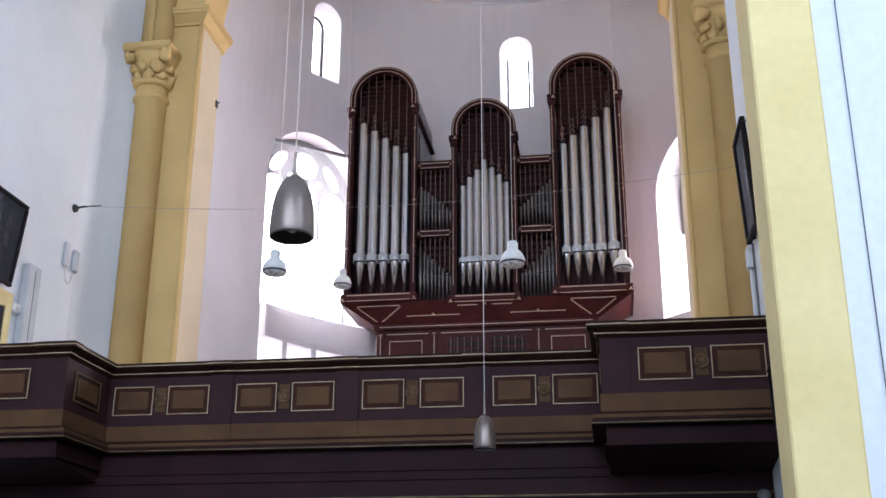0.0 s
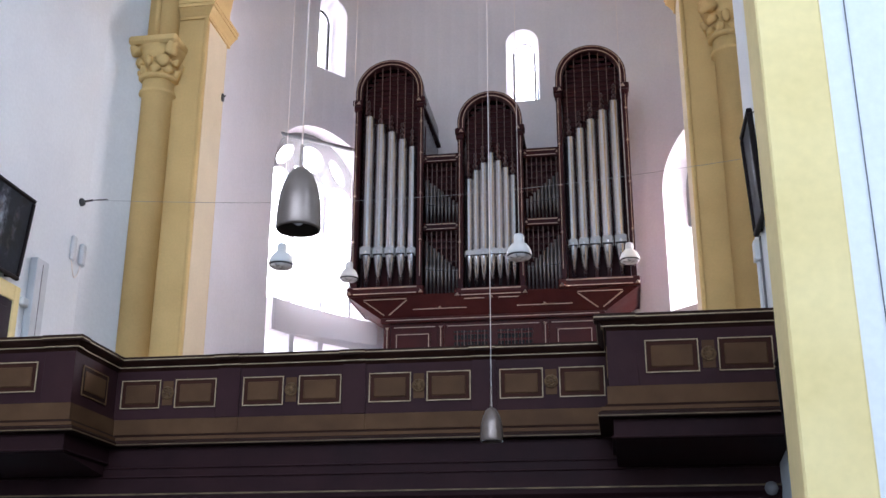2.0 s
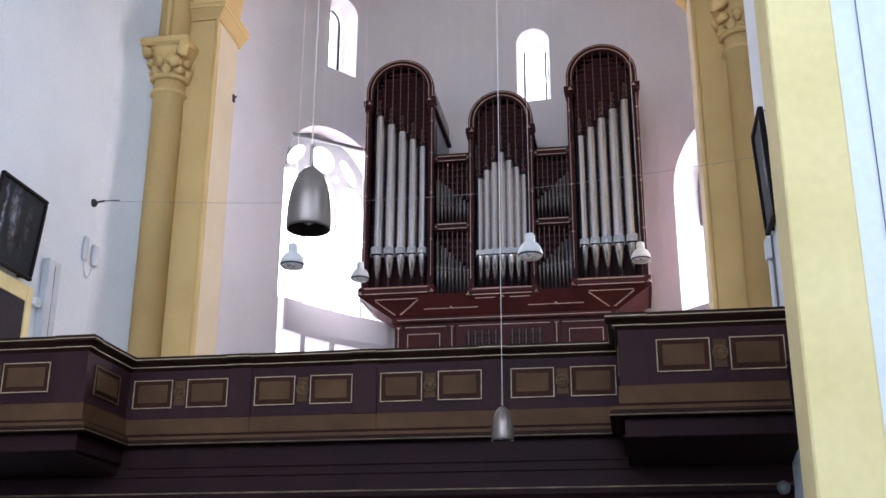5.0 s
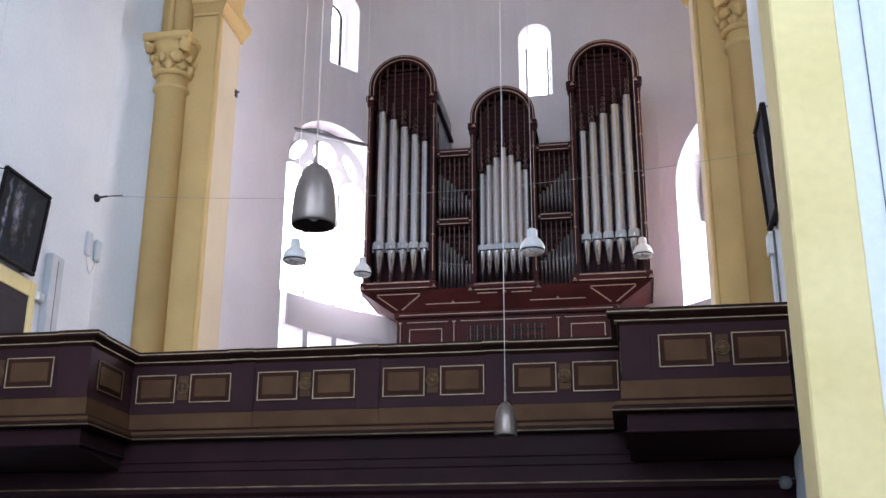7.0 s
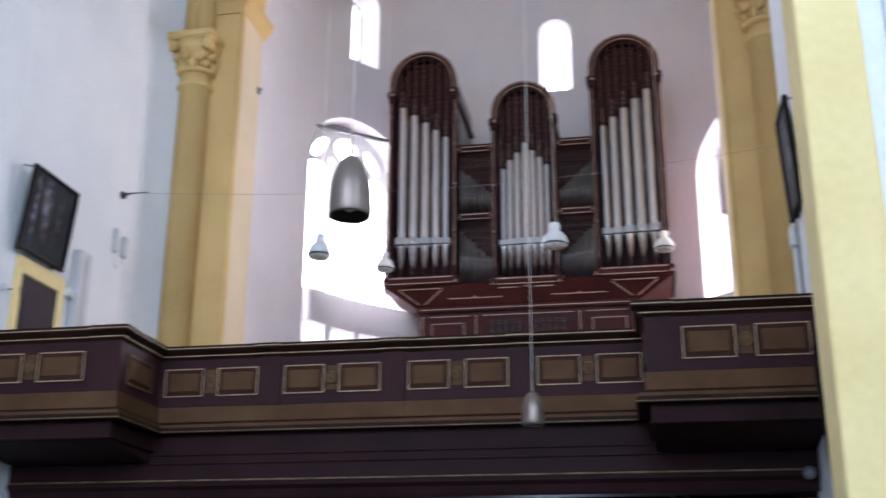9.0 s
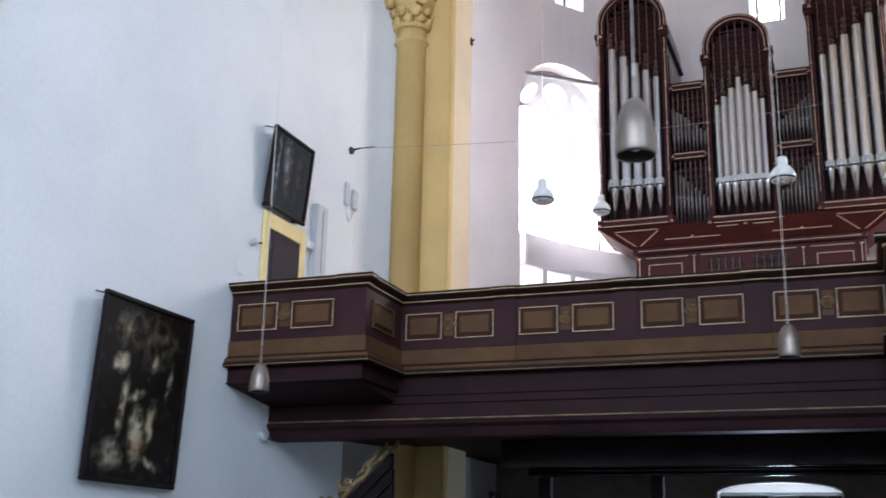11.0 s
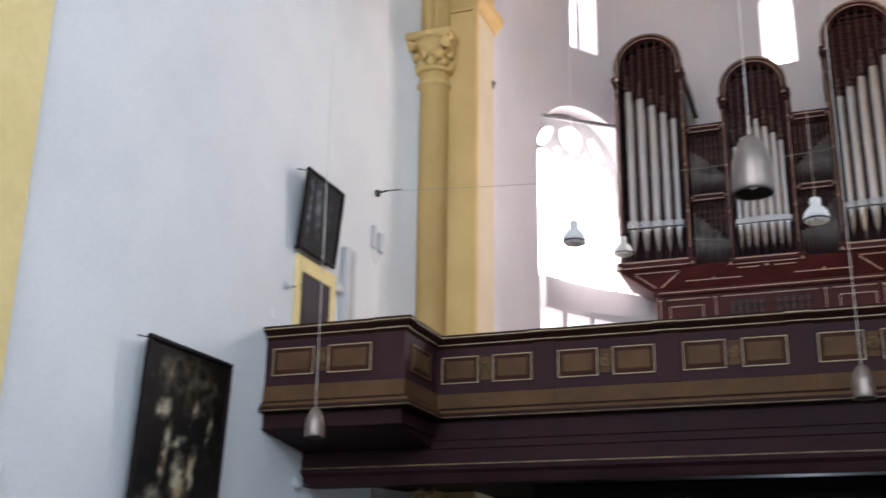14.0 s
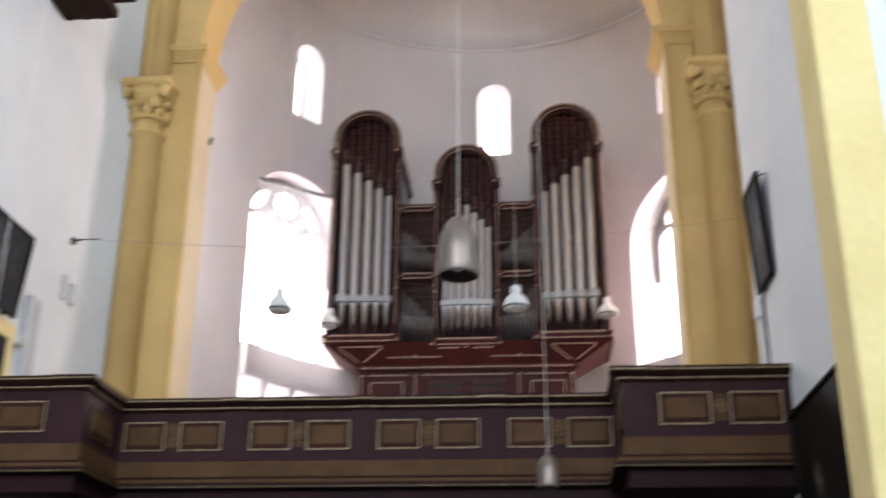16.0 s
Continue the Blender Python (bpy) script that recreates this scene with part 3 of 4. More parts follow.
def mouldings(parent, x0, x1, y, e0=0.0, e1=0.0):
    """Handrail, frieze, brown band and cornice of a straight run; e0, e1: how far the mouldings return past the ends."""
    part("handrail", extrude([(y - 0.15, 5.90), (y - 0.16, 5.97), (y + 0.22, 5.97), (y + 0.22, 5.75), (y, 5.75), (y - 0.05, 5.80), (y - 0.05, 5.83), (y - 0.1, 5.86)], x0 - e0, x1 + e1, "x"), DARKBROWN, parent)
    part("gilt_line", box(x0 - e0, x1 + e1, y - 0.162, y - 0.14, 5.918, 5.933), GILT, parent)
    part("gilt_line", box(x0 - e0 * 0.4, x1 + e1 * 0.4, y - 0.062, y - 0.04, 5.803, 5.818), GILT, parent)
    part("frieze", box(x0, x1, y, y + 0.16, 4.9, 5.76), AUBERGINE, parent)
    part("band", box(x0, x1, y - 0.035, y + 0.1, 4.665, 4.925, bevel=0.008), BROWN, parent)
    part("cornice", extrude([(y - 0.05, 4.665), (y - 0.07, 4.64), (y - 0.11, 4.60), (y - 0.13, 4.55), (y - 0.17, 4.53), (y - 0.17, 4.47), (y + 0.1, 4.47), (y + 0.1, 4.665)], x0 - e0, x1 + e1, "x"), DARKBROWN, parent)
    part("cornice_step", box(x0 - e0 * 0.6, x1 + e1 * 0.6, y - 0.125, y - 0.06, 4.555, 4.615), BROWN, parent)
    part("gilt_line", box(x0 - e0, x1 + e1, y - 0.176, y - 0.16, 4.478, 4.494), LOWGILT, parent)


P = 2.148
for k in range(4):
    x = -9.9 + P * k
    end = x + P if k < 3 else -1.65
    bay = thing("balustrade_bay", "aubergine gallery front bay with two gilt-edged brown panels and a rosette", "balustrade", group="bays of the gallery front")
    mouldings(bay, x if k else -9.95, end, GY)
    panel(bay, x + 0.052, x + 0.75, GY)
    panel(bay, x + 1.01, x + 1.73, GY)
    part("rosette_plate", box(x + 0.79, x + 0.97, GY - 0.012, GY + 0.02, 5.16, 5.57), BROWN, bay)
    rosette(bay, x + 0.88, GY - 0.012, 5.365)
    if k < 3:
        part("pilaster", box(x + 1.75, end - 0.006, GY - 0.03, GY + 0.02, 4.93, 5.76, bevel=0.004), AUBERGINE, bay)
        part("pilaster_cap", box(x + 1.72, end + 0.0, GY - 0.185, GY, 5.885, 5.972, bevel=0.008), DARKBROWN, bay)
        part("gilt_line", box(x + 1.72, end, GY - 0.19, GY - 0.17, 5.918, 5.938), GILT, bay)
        part("gilt_line", box(x + 1.72, end, GY - 0.09, GY - 0.06, 5.803, 5.818), GILT, bay)

BY = 15.45


def gallery_block(name, x0, x1, wall_left, pans, rx):
    """A block of the gallery front that juts into the nave."""
    b = thing(name, "jutting aubergine gallery corner with gilt-edged panels and a sloping underside", "balustrade", group="corner blocks of the gallery")
    s, xs, xf = (1, x1, x0) if wall_left else (-1, x0, x1)

    def run(name, profile, mat, back=GY + 0.04):
        """A moulding along the front that turns the corner with a mitre. profile: how far out, and the height."""
        bm = bmesh.new()
        rings = [[bm.verts.new(p) for p in ring] for ring in ([(xf, BY - o, z) for o, z in profile], [(xs + s * o, BY - o, z) for o, z in profile], [(xs + s * o, back, z) for o, z in profile])]
        for p, q in zip(rings, rings[1:]):
            for i in range(len(profile)):
                j = (i + 1) % len(profile)
                bm.faces.new((p[i], p[j], q[j], q[i]))
        bm.faces.new(rings[0]), bm.faces.new(rings[2])
        part(name, bm, mat, b)

    run("handrail", [(0.15, 5.90), (0.16, 5.973), (-0.22, 5.973), (-0.22, 5.75), (0, 5.75), (0.05, 5.80), (0.05, 5.83), (0.1, 5.86)], DARKBROWN)
    run("gilt_line", [(0.162, 5.918), (0.162, 5.932), (0.14, 5.932), (0.14, 5.918)], GILT, GY - 0.16)
    run("gilt_line", [(0.062, 5.803), (0.062, 5.817), (0.04, 5.817), (0.04, 5.803)], GILT, GY - 0.06)
    run("frieze", [(0, 4.9), (0, 5.76), (-0.16, 5.76), (-0.16, 4.9)], AUBERGINE)
    run("band", [(0.035, 4.667), (0.035, 4.927), (-0.1, 4.927), (-0.1, 4.667)], BROWN)
    run("cornice", [(0.05, 4.665), (0.07, 4.64), (0.11, 4.6), (0.13, 4.55), (0.17, 4.53), (0.17, 4.468), (-0.1, 4.468), (-0.1, 4.665)], DARKBROWN)
    run("cornice_step", [(0.125, 4.555), (0.125, 4.615), (0.06, 4.615), (0.06, 4.555)], BROWN, GY - 0.12)
    run("gilt_line", [(0.176, 4.478), (0.176, 4.492), (0.16, 4.492), (0.16, 4.478)], LOWGILT, GY - 0.17)
    for p in pans:
        panel(b, p[0], p[1], BY)
    part("rosette_plate", box(rx - 0.09, rx + 0.09, BY - 0.012, BY + 0.02, 5.16, 5.57), BROWN, b)
    rosette(b, rx, BY - 0.012, 5.365)
    part("corner_pilaster", box(*sorted((xs + s * 0.012, xs - s * (0.5 if wall_left else 0.42))), BY - 0.014, BY + 0.1, 4.93, 5.752, bevel=0.004), AUBERGINE, b)
    part("corner_cap", box(*sorted((xs + s * 0.185, xs - s * (0.5 if wall_left else 0.42))), BY - 0.185, BY + 0.1, 5.885, 5.979, bevel=0.008), DARKBROWN, b)
    for z, o in ((5.918, 0.189), (5.803, 0.088)):
        bm = box(*sorted((xs + s * (o + 0.002), xs - s * (0.5 if wall_left else 0.42))), BY - o - 0.003, BY - o + 0.03, z, z + 0.015)
        part("gilt_line", box(*sorted((xs + s * (o - 0.03), xs + s * (o + 0.002))), BY - o, BY + 0.1, z, z + 0.015, bm), GILT, b)
    # panel on the free side
    y1 = GY
    pf = part("side_panel", box(*sorted((xs - s * 0.02, xs + s * 0.018)), BY + 0.28, y1 - 0.38, 5.11, 5.595, bevel=0.006), DARKBROWN, b)
    # gilding coloured dark bronze here, so the side looks shaded
    for a in ((BY + 0.28, y1 - 0.38, 5.573, 5.595), (BY + 0.28, y1 - 0.38, 5.11, 5.132), (BY + 0.28, BY + 0.302, 5.132, 5.573), (y1 - 0.402, y1 - 0.38, 5.132, 5.573)):
        part("gilt_strip", box(*sorted((xs + s * 0.015, xs + s * 0.028)), a[0], a[1], a[2], a[3]), ROSETTE, pf)
    part("field", box(*sorted((xs, xs + s * 0.034)), BY + 0.37, y1 - 0.47, 5.2, 5.51, bevel=0.01), BROWN, pf)
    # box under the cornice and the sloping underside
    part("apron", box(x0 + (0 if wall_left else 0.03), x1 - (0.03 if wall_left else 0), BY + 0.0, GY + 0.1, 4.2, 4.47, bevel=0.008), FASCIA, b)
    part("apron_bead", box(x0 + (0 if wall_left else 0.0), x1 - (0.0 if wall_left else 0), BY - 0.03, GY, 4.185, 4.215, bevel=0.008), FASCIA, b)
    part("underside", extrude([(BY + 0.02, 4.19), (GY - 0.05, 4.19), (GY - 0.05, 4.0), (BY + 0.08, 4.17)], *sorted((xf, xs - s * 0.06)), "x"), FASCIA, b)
    part("deck", box(x0, x1, BY + 0.17, GY + 0.2, 4.5, 4.66), DARKBROWN, b)
    return b


gallery_block("gallery_block", LEFT, -9.95, True, ((-12.43, -11.64), (-11.36, -10.55)), -11.5)
gallery_block("gallery_block", -1.65, RIGHT, False, ((-1.12, -0.36), (-0.085, 0.68)), -0.222)

beam = thing("gallery_beam", "stepped aubergine beam with a gilt line under the gallery front", "beam", kind="structure")
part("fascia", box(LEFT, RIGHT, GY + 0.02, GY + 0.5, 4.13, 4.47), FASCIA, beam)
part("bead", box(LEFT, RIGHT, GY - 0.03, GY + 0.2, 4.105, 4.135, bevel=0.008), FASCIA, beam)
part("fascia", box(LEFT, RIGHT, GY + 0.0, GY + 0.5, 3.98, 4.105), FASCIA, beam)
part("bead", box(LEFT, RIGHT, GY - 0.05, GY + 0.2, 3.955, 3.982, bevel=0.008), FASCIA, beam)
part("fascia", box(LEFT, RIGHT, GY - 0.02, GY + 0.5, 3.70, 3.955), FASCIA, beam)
part("gilt_line", box(LEFT + 0.03, RIGHT, GY - 0.075, GY, 3.676, 3.70), LOWGILT, beam)
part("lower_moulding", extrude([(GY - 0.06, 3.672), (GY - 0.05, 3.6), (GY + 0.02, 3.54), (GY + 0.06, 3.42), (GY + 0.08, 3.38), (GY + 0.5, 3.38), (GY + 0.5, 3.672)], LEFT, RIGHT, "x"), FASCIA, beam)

# Unseen floor, made pale to bounce window light up onto the organ.
solid("gallery_floor", box(LEFT, 2.3, GY + 0.2, 33, 4.47, 4.66), material("pale_bounce_boards", (0.36, 0.31, 0.26), (0.28, 0.24, 0.2), 0.6, scale=2, detail=30), "pale wooden floor of the organ gallery", "floor", "structure")
solid("ceiling_gallery", box(LEFT, 2.3, GY + 0.5, 27.5, 3.7, 3.85), DARKBROWN, "dark boarded ceiling under the gallery", "ceiling", "structure")
# Plaster base colour is darkened for the shade below the gallery.
back = solid("wall_vestibule", box(LEFT, 2.3, 26.2, 26.8, 0, 3.7), material("shaded_plaster", (0.20, 0.17, 0.155), (0.16, 0.135, 0.122), 0.85), "plaster wall below the gallery, coloured dark for the shade there", "wall", "structure")
DX, DW = -4.2, 1.43
cut(back, [extrude(arch_outline(DX, 2 * DW, -0.1, 2.98, 18, 0.27), 26.0, 27.0, "y")])
vd = thing("vestibule_door", "glazed double door in a white arched reveal, bright with daylight", "door", kind="structure")
lining = part("reveal", extrude(arch_outline(DX, 2 * DW - 0.008, 0.0, 2.98, 18, 0.266), 26.19, 26.69, "y"), PLASTER, vd, "white plastered reveal")
cut(lining, [extrude(arch_outline(DX, 2 * DW - 0.07, -0.1, 2.96, 18, 0.25), 26.0, 27.0, "y")])
for q in (-1, 1):
    part("side_leaf", box(*sorted((DX + 0.07 + q * 0.36, DX + q * (DW - 0.02))), 26.72, 26.77, 0.01, 2.93, bevel=0.01), DOORWOOD, vd)
    part("side_glass", box(*sorted((DX + 0.07 + q * 0.5, DX + q * (DW - 0.16))), 26.70, 26.718, 1.0, 2.7, bevel=0.004), GREYBOX, vd, "dim grey glass")
part("transom", box(DX - DW + 0.02, DX + DW - 0.02, 26.70, 26.77, 2.935, 3.02, bevel=0.01), WHITELAMP, vd)
# no light source: glows in place of the lit reveal
part("arch_top", extrude(arch_outline(DX, 2 * DW - 0.04, 3.022, 3.024, 18, 0.215), 26.73, 26.76, "y"), ARCHGLOW, vd, "white arch top with an added glow for daylit plaster")
part("bright_pane", box(DX + 0.07 - 0.34, DX + 0.07 + 0.34, 26.74, 26.76, 0.02, 2.82), GLOW, vd)
window_light("daylight_door", look((DX + 0.07, 26.72, 1.7), (DX + 0.07, 20, 1.9)), 0.64, 2.1, 150, COOL)
bl = thing("cross_beam", "glossy dark beam under the gallery ceiling", "beam", kind="structure")
part("beam", box(-9.2, RIGHT, 20.6, 21.0, 3.12, 3.7, bevel=0.02), GLOSSWOOD, bl)
for z in (3.07, 2.985):
    part("beam_bead", tube([(-8.6, 20.6, z), (RIGHT, 20.6, z)], 0.045, 12), GLOSSWOOD, bl)
for x in (-8.3, -6.05, -1.2):
    tagged(solid("post", box(x - 0.12, x + 0.12, 20.7, 20.94, 0, 3.1, bevel=0.02), BLACKWOOD, "dark wooden post below the gallery", "post"), group="posts below the gallery")


def stair_scroll(x0, x1, label):
    """A carved string of a stair that climbs below the gallery: gilt volutes, acanthus tongues and a curled end."""
    st = thing("stair_string", label, "stair")
    y, sg = 17.9, 1 if x1 > x0 else -1

    def along(f, up=0.0):
        return x0 + (x1 - x0) * f - sg * 0.66 * up, 1.75 + 1.5 * f + 0.75 * up

    # black boards added where there is only shade under the carving
    for k in range(3):
        dz = -0.28 * k
        part("board", extrude([(x0, 1.7 + dz), (x1, 3.2 + dz), (x1, (2.95 + dz) * (k < 2)), (x0, (1.45 + dz) * (k < 2))], y + 0.04 * k, y + 0.12 + 0.04 * k, "y"), BLACKWOOD, st)
    part("carved_rail", tube([(along(i / 20, 0.03 + 0.02 * math.sin(i * 1.3))[0], y - 0.02, along(i / 20, 0.03 + 0.02 * math.sin(i * 1.3))[1]) for i in range(21)], [0.06 + 0.015 * math.sin(i * 2.1) for i in range(21)], 8), GILDEDCARVING, st)
    for f in (0.06, 0.3, 0.52):
        x, z = along(f, 0.16)
        pts = [(x + sg * 0.17 * (1 - k / 32) * math.cos(0.27 * k + 2.6), y - 0.05 - 0.001 * k, z + 0.17 * (1 - k / 32) * math.sin(0.27 * k + 2.6)) for k in range(30)]
        part("volute", tube(pts, [0.036 * (1 - 0.5 * k / 29) for k in range(30)], 8), GILDEDCARVING, st)
        bm = bmesh.new()
        bmesh.ops.create_icosphere(bm, subdivisions=2, radius=0.045)
        bmesh.ops.translate(bm, verts=bm.verts, vec=(x, y - 0.07, z))
        part("boss", bm, GILDEDCARVING, st)
    for i, f in enumerate((0.0, 0.16, 0.21, 0.4, 0.45, 0.62, 0.67, 0.72, 0.77, 0.82, 0.87)):
        x, z = along(f, 0.08)
        h = 0.2 + 0.05 * math.sin(i * 2.3)
        pts = [(x + sg * (0.02 + 0.24 * t * t - 0.05 * t), y - 0.04 - 0.03 * math.sin(3 * t), z + h * 1.15 * t) for t in (0, 0.2, 0.4, 0.6, 0.8, 1.0)]
        part("acanthus_tongue", tube(pts, [0.03, 0.05, 0.048, 0.04, 0.028, 0.012], 8), GILDEDCARVING, st)
    x, z = along(0.93, 0.06)
    pts = [(x + sg * (0.2 + 0.14 * math.sin(0.5 * k - 1.4) * (1 - k / 20)), y - 0.04, z + 0.12 - 0.13 * math.cos(0.5 * k - 1.4) * (1 - k / 20) + 0.1) for k in range(13)]
    part("curled_end", tube(pts, [0.05 - 0.002 * k for k in range(13)], 8), GILDEDCARVING, st)
    return st


stair_scroll(-12.05, -10.45, "dark stair string with worn gilt carved scrolls below the gallery")
stair_scroll(0.35, -1.2, "dark stair string with worn gilt carved scrolls below the gallery")

# ---------------- the organ ----------------
OX, OY = -4.79, 28.2
organ = thing("pipe_organ", "maroon pipe organ with three arched towers and silvery pipes", "organ", (0, 0, 0))


def strip(x0, z0, x1, z1, y, w=0.035, mat=None, parent=None):
    """A thin gilt strip from point to point on a front."""
    d = Vector((x1 - x0, z1 - z0)).normalized() * w * 0.38
    nx, nz = -d.y, d.x
    part("gilt_line", extrude([(x0 + nx, z0 + nz), (x1 + nx, z1 + nz), (x1 - nx, z1 - nz), (x0 - nx, z0 - nz)], y - 0.012, y + 0.004, "y"), mat or ROSEGILT, parent or organ)


def knob(x, z, y, s=0.06, down=False):
    """A little gilt lozenge."""
    k = -1 if down else 1
    part("gilt_knob", loft([(x - s, y, z), (x + s, y, z), (x, y, z + k * s * 1.5)], [(x - s * 0.3, y - 0.05, z + k * 0.02), (x + s * 0.3, y - 0.05, z + k * 0.02), (x, y - 0.05, z + k * s)]), ROSEGILT, organ)


def pipe(x, y, r, foot, mouth, top, mat):
    """An organ pipe: pointed foot, flattened mouth with its lips, and body."""
    p = part("pipe", lathe([(0.03 if r > 0.05 else 0.012, foot), (r, mouth), (r * 1.03, mouth + 0.012), (r * 1.03, mouth + 0.03), (r, mouth + 0.04), (r, mouth + 0.05), (r, mouth + 0.12), (r, top - 0.1), (r, top - 0.03), (r, top - 0.02), (r * 0.9, top)], 18 if r > 0.05 else 10, (x, y, 0)), mat, organ)
    h = 1.7 * r
    part("mouth", box(x - r * 0.85, x + r * 0.85, y - r * 1.06, y - r * 0.5, mouth + 0.1 * r, mouth + 0.36 * r), BLACK, p)
    part("lip", loft([(x - r * 0.8, y - r * 0.98, mouth + 0.36 * r), (x + r * 0.8, y - r * 0.98, mouth + 0.36 * r), (x + r * 0.86, y - r * 0.3, mouth + 0.36 * r), (x - r * 0.86, y - r * 0.3, mouth + 0.36 * r)],
                     [(x - r * 0.74, y - r * 0.99, mouth + h), (x + r * 0.74, y - r * 0.99, mouth + h), (x + r * 0.8, y - r * 0.3, mouth + h), (x - r * 0.8, y - r * 0.3, mouth + h)]), LIPTIN if r > 0.07 else mat, p)
    for q in (-1, 1) if r > 0.07 else ():
        part("ear", box(x + q * r * 0.93 - 0.007, x + q * r * 0.93 + 0.007, y - r * 0.95, y - r * 0.2, mouth - 0.02, mouth + h * 0.9), LIPTIN, p)


def tower(cx, y, w, z0, imp, spring, pipes):
    hw = w / 2
    bar = 0.15
    # case behind the front: side walls and barrel roof
    shell = bmesh.new()
    arch_band(cx, spring, hw - 0.12, hw - 0.05, z0, y + 0.16, y + 3.1, shell)
    part("tower_case", shell, CASE, organ)
    part("tower_back", extrude(arch_outline(cx, w - 0.3, z0, spring, 22), y + 0.75, y + 0.8, "y"), DARKMAROON, organ)
    part("side_rail", box(cx + hw - 0.06, cx + hw + 0.02, y + 0.2, y + 3.1, imp - 0.12, imp - 0.02), DARKMAROON, organ)
    part("side_rail", box(cx - hw - 0.02, cx - hw + 0.06, y + 0.2, y + 3.1, imp - 0.12, imp - 0.02), DARKMAROON, organ)
    part("side_panel", box(cx + hw - 0.052, cx + hw - 0.03, y + 0.7, y + 2.6, imp - 2.6, imp - 0.5), CASE, organ)
    for s in (-1, 1):
        e = cx + s * (hw - bar / 2)
        part("post", box(e - bar / 2, e + bar / 2, y, y + 0.2, z0, imp, bevel=0.012), DARKMAROON, organ)
        strip(e + s * 0.02, z0 + 0.3, e + s * 0.02, imp - 0.1, y, 0.022)
        part("impost", box(e - 0.14, e + 0.14, y - 0.1, y + 0.25, imp - 0.06, imp + 0.12, bevel=0.02), DARKMAROON, organ)
        part("impost", box(e - 0.11, e + 0.11, y - 0.06, y + 0.22, imp - 0.22, imp - 0.06, bevel=0.03), DARKMAROON, organ)
        knob(e - s * 0.04, imp - 0.02, y - 0.1, 0.07)
        for q in (1.35, 2.75, 4.0, 5.0):
            if z0 + q < imp - 0.4:
                knob(e + s * 0.02, z0 + q, y - 0.005, 0.05)
    part("arch_frame", arch_band(cx, spring, hw - 0.2, hw, imp + 0.1, y - 0.02, y + 0.2), DARKMAROON, organ)
    part("gilt_arch", arch_band(cx, spring, hw - 0.05, hw - 0.03, imp + 0.1, y - 0.032, y - 0.01), ROSEGILT, organ)
    part("gilt_arch", arch_band(cx, spring, hw - 0.16, hw - 0.14, imp + 0.1, y - 0.032, y - 0.01), ROSEGILT, organ)
    # sill under the pipes
    part("sill", box(cx - hw - 0.08, cx + hw + 0.08, y - 0.12, y + 0.3, z0 - 0.26, z0, bevel=0.03), MAROON, organ)
    strip(cx - hw + 0.12, z0 - 0.05, cx + hw - 0.12, z0 - 0.05, y - 0.12, 0.04)
    strip(cx - hw + 0.12, z0 - 0.21, cx + hw - 0.12, z0 - 0.21, y - 0.12, 0.03)
    knob(cx - hw - 0.0, z0 - 0.22, y - 0.12, 0.07), knob(cx + hw + 0.0, z0 - 0.22, y - 0.12, 0.07)
    # pipes
    n = len(pipes)
    gap = (w - 0.4) / sum(r for r, _ in pipes) / 2
    x = cx - (w - 0.4) / 2
    tops = []
    lowest = min(t for _, t in pipes)
    for r, top in pipes:
        x += r * gap
        pipe(x, y + 0.25, r * 1.08, z0 + 0.0, z0 + 0.98, top, TIN)
        for k, q in enumerate((0.065, 0.055, 0.045)):
            part("pipe_finial", lathe([(0.02, -0.08), (q, -0.03), (q, 0.03), (0.02, 0.08)], 8, (x, y + 0.1, top + 0.07 + 0.17 * k)), FINIAL, organ)
        tops.append((x, top))
        x += r * gap
    # lattice above the pipes
    inner = hw - 0.2
    m = 7
    for i in range(m):
        u = -inner + 2 * inner * (i + 0.5) / m
        topz = spring + math.sqrt(max(0, inner ** 2 - u ** 2))
        part("lattice_bar", box(cx + u - 0.011, cx + u + 0.011, y + 0.04, y + 0.065, float(np.interp(cx + u, [p for p, _ in tops], [q for _, q in tops])) + 0.02, topz), LATTICE, organ)
    z = lowest + 0.05
    while z < spring + inner - 0.1:
        half = inner if z < spring else math.sqrt(inner ** 2 - (z - spring) ** 2)
        part("lattice_rail", box(cx - half, cx + half, y + 0.36, y + 0.4, z, z + 0.075), DARKMAROON, organ)
        z += 0.16


SIDE_TOPS = [15.95, 15.68, 15.42, 15.16, 14.92]
SIDE_R = [0.155, 0.145, 0.138, 0.13, 0.118]
tower(OX - 2.94, OY, 2.02, 10.6, 16.27, 16.68, list(zip(SIDE_R, SIDE_TOPS)))
tower(OX + 2.94, OY, 2.02, 10.6, 16.27, 16.68, list(zip(SIDE_R[::-1], SIDE_TOPS[::-1])))
tower(OX, OY + 0.12, 1.87, 10.5, 15.22, 15.56, [(0.1, 13.85), (0.108, 14.1), (0.115, 14.32), (0.122, 14.62), (0.115, 14.36), (0.108, 14.14), (0.1, 13.9)])

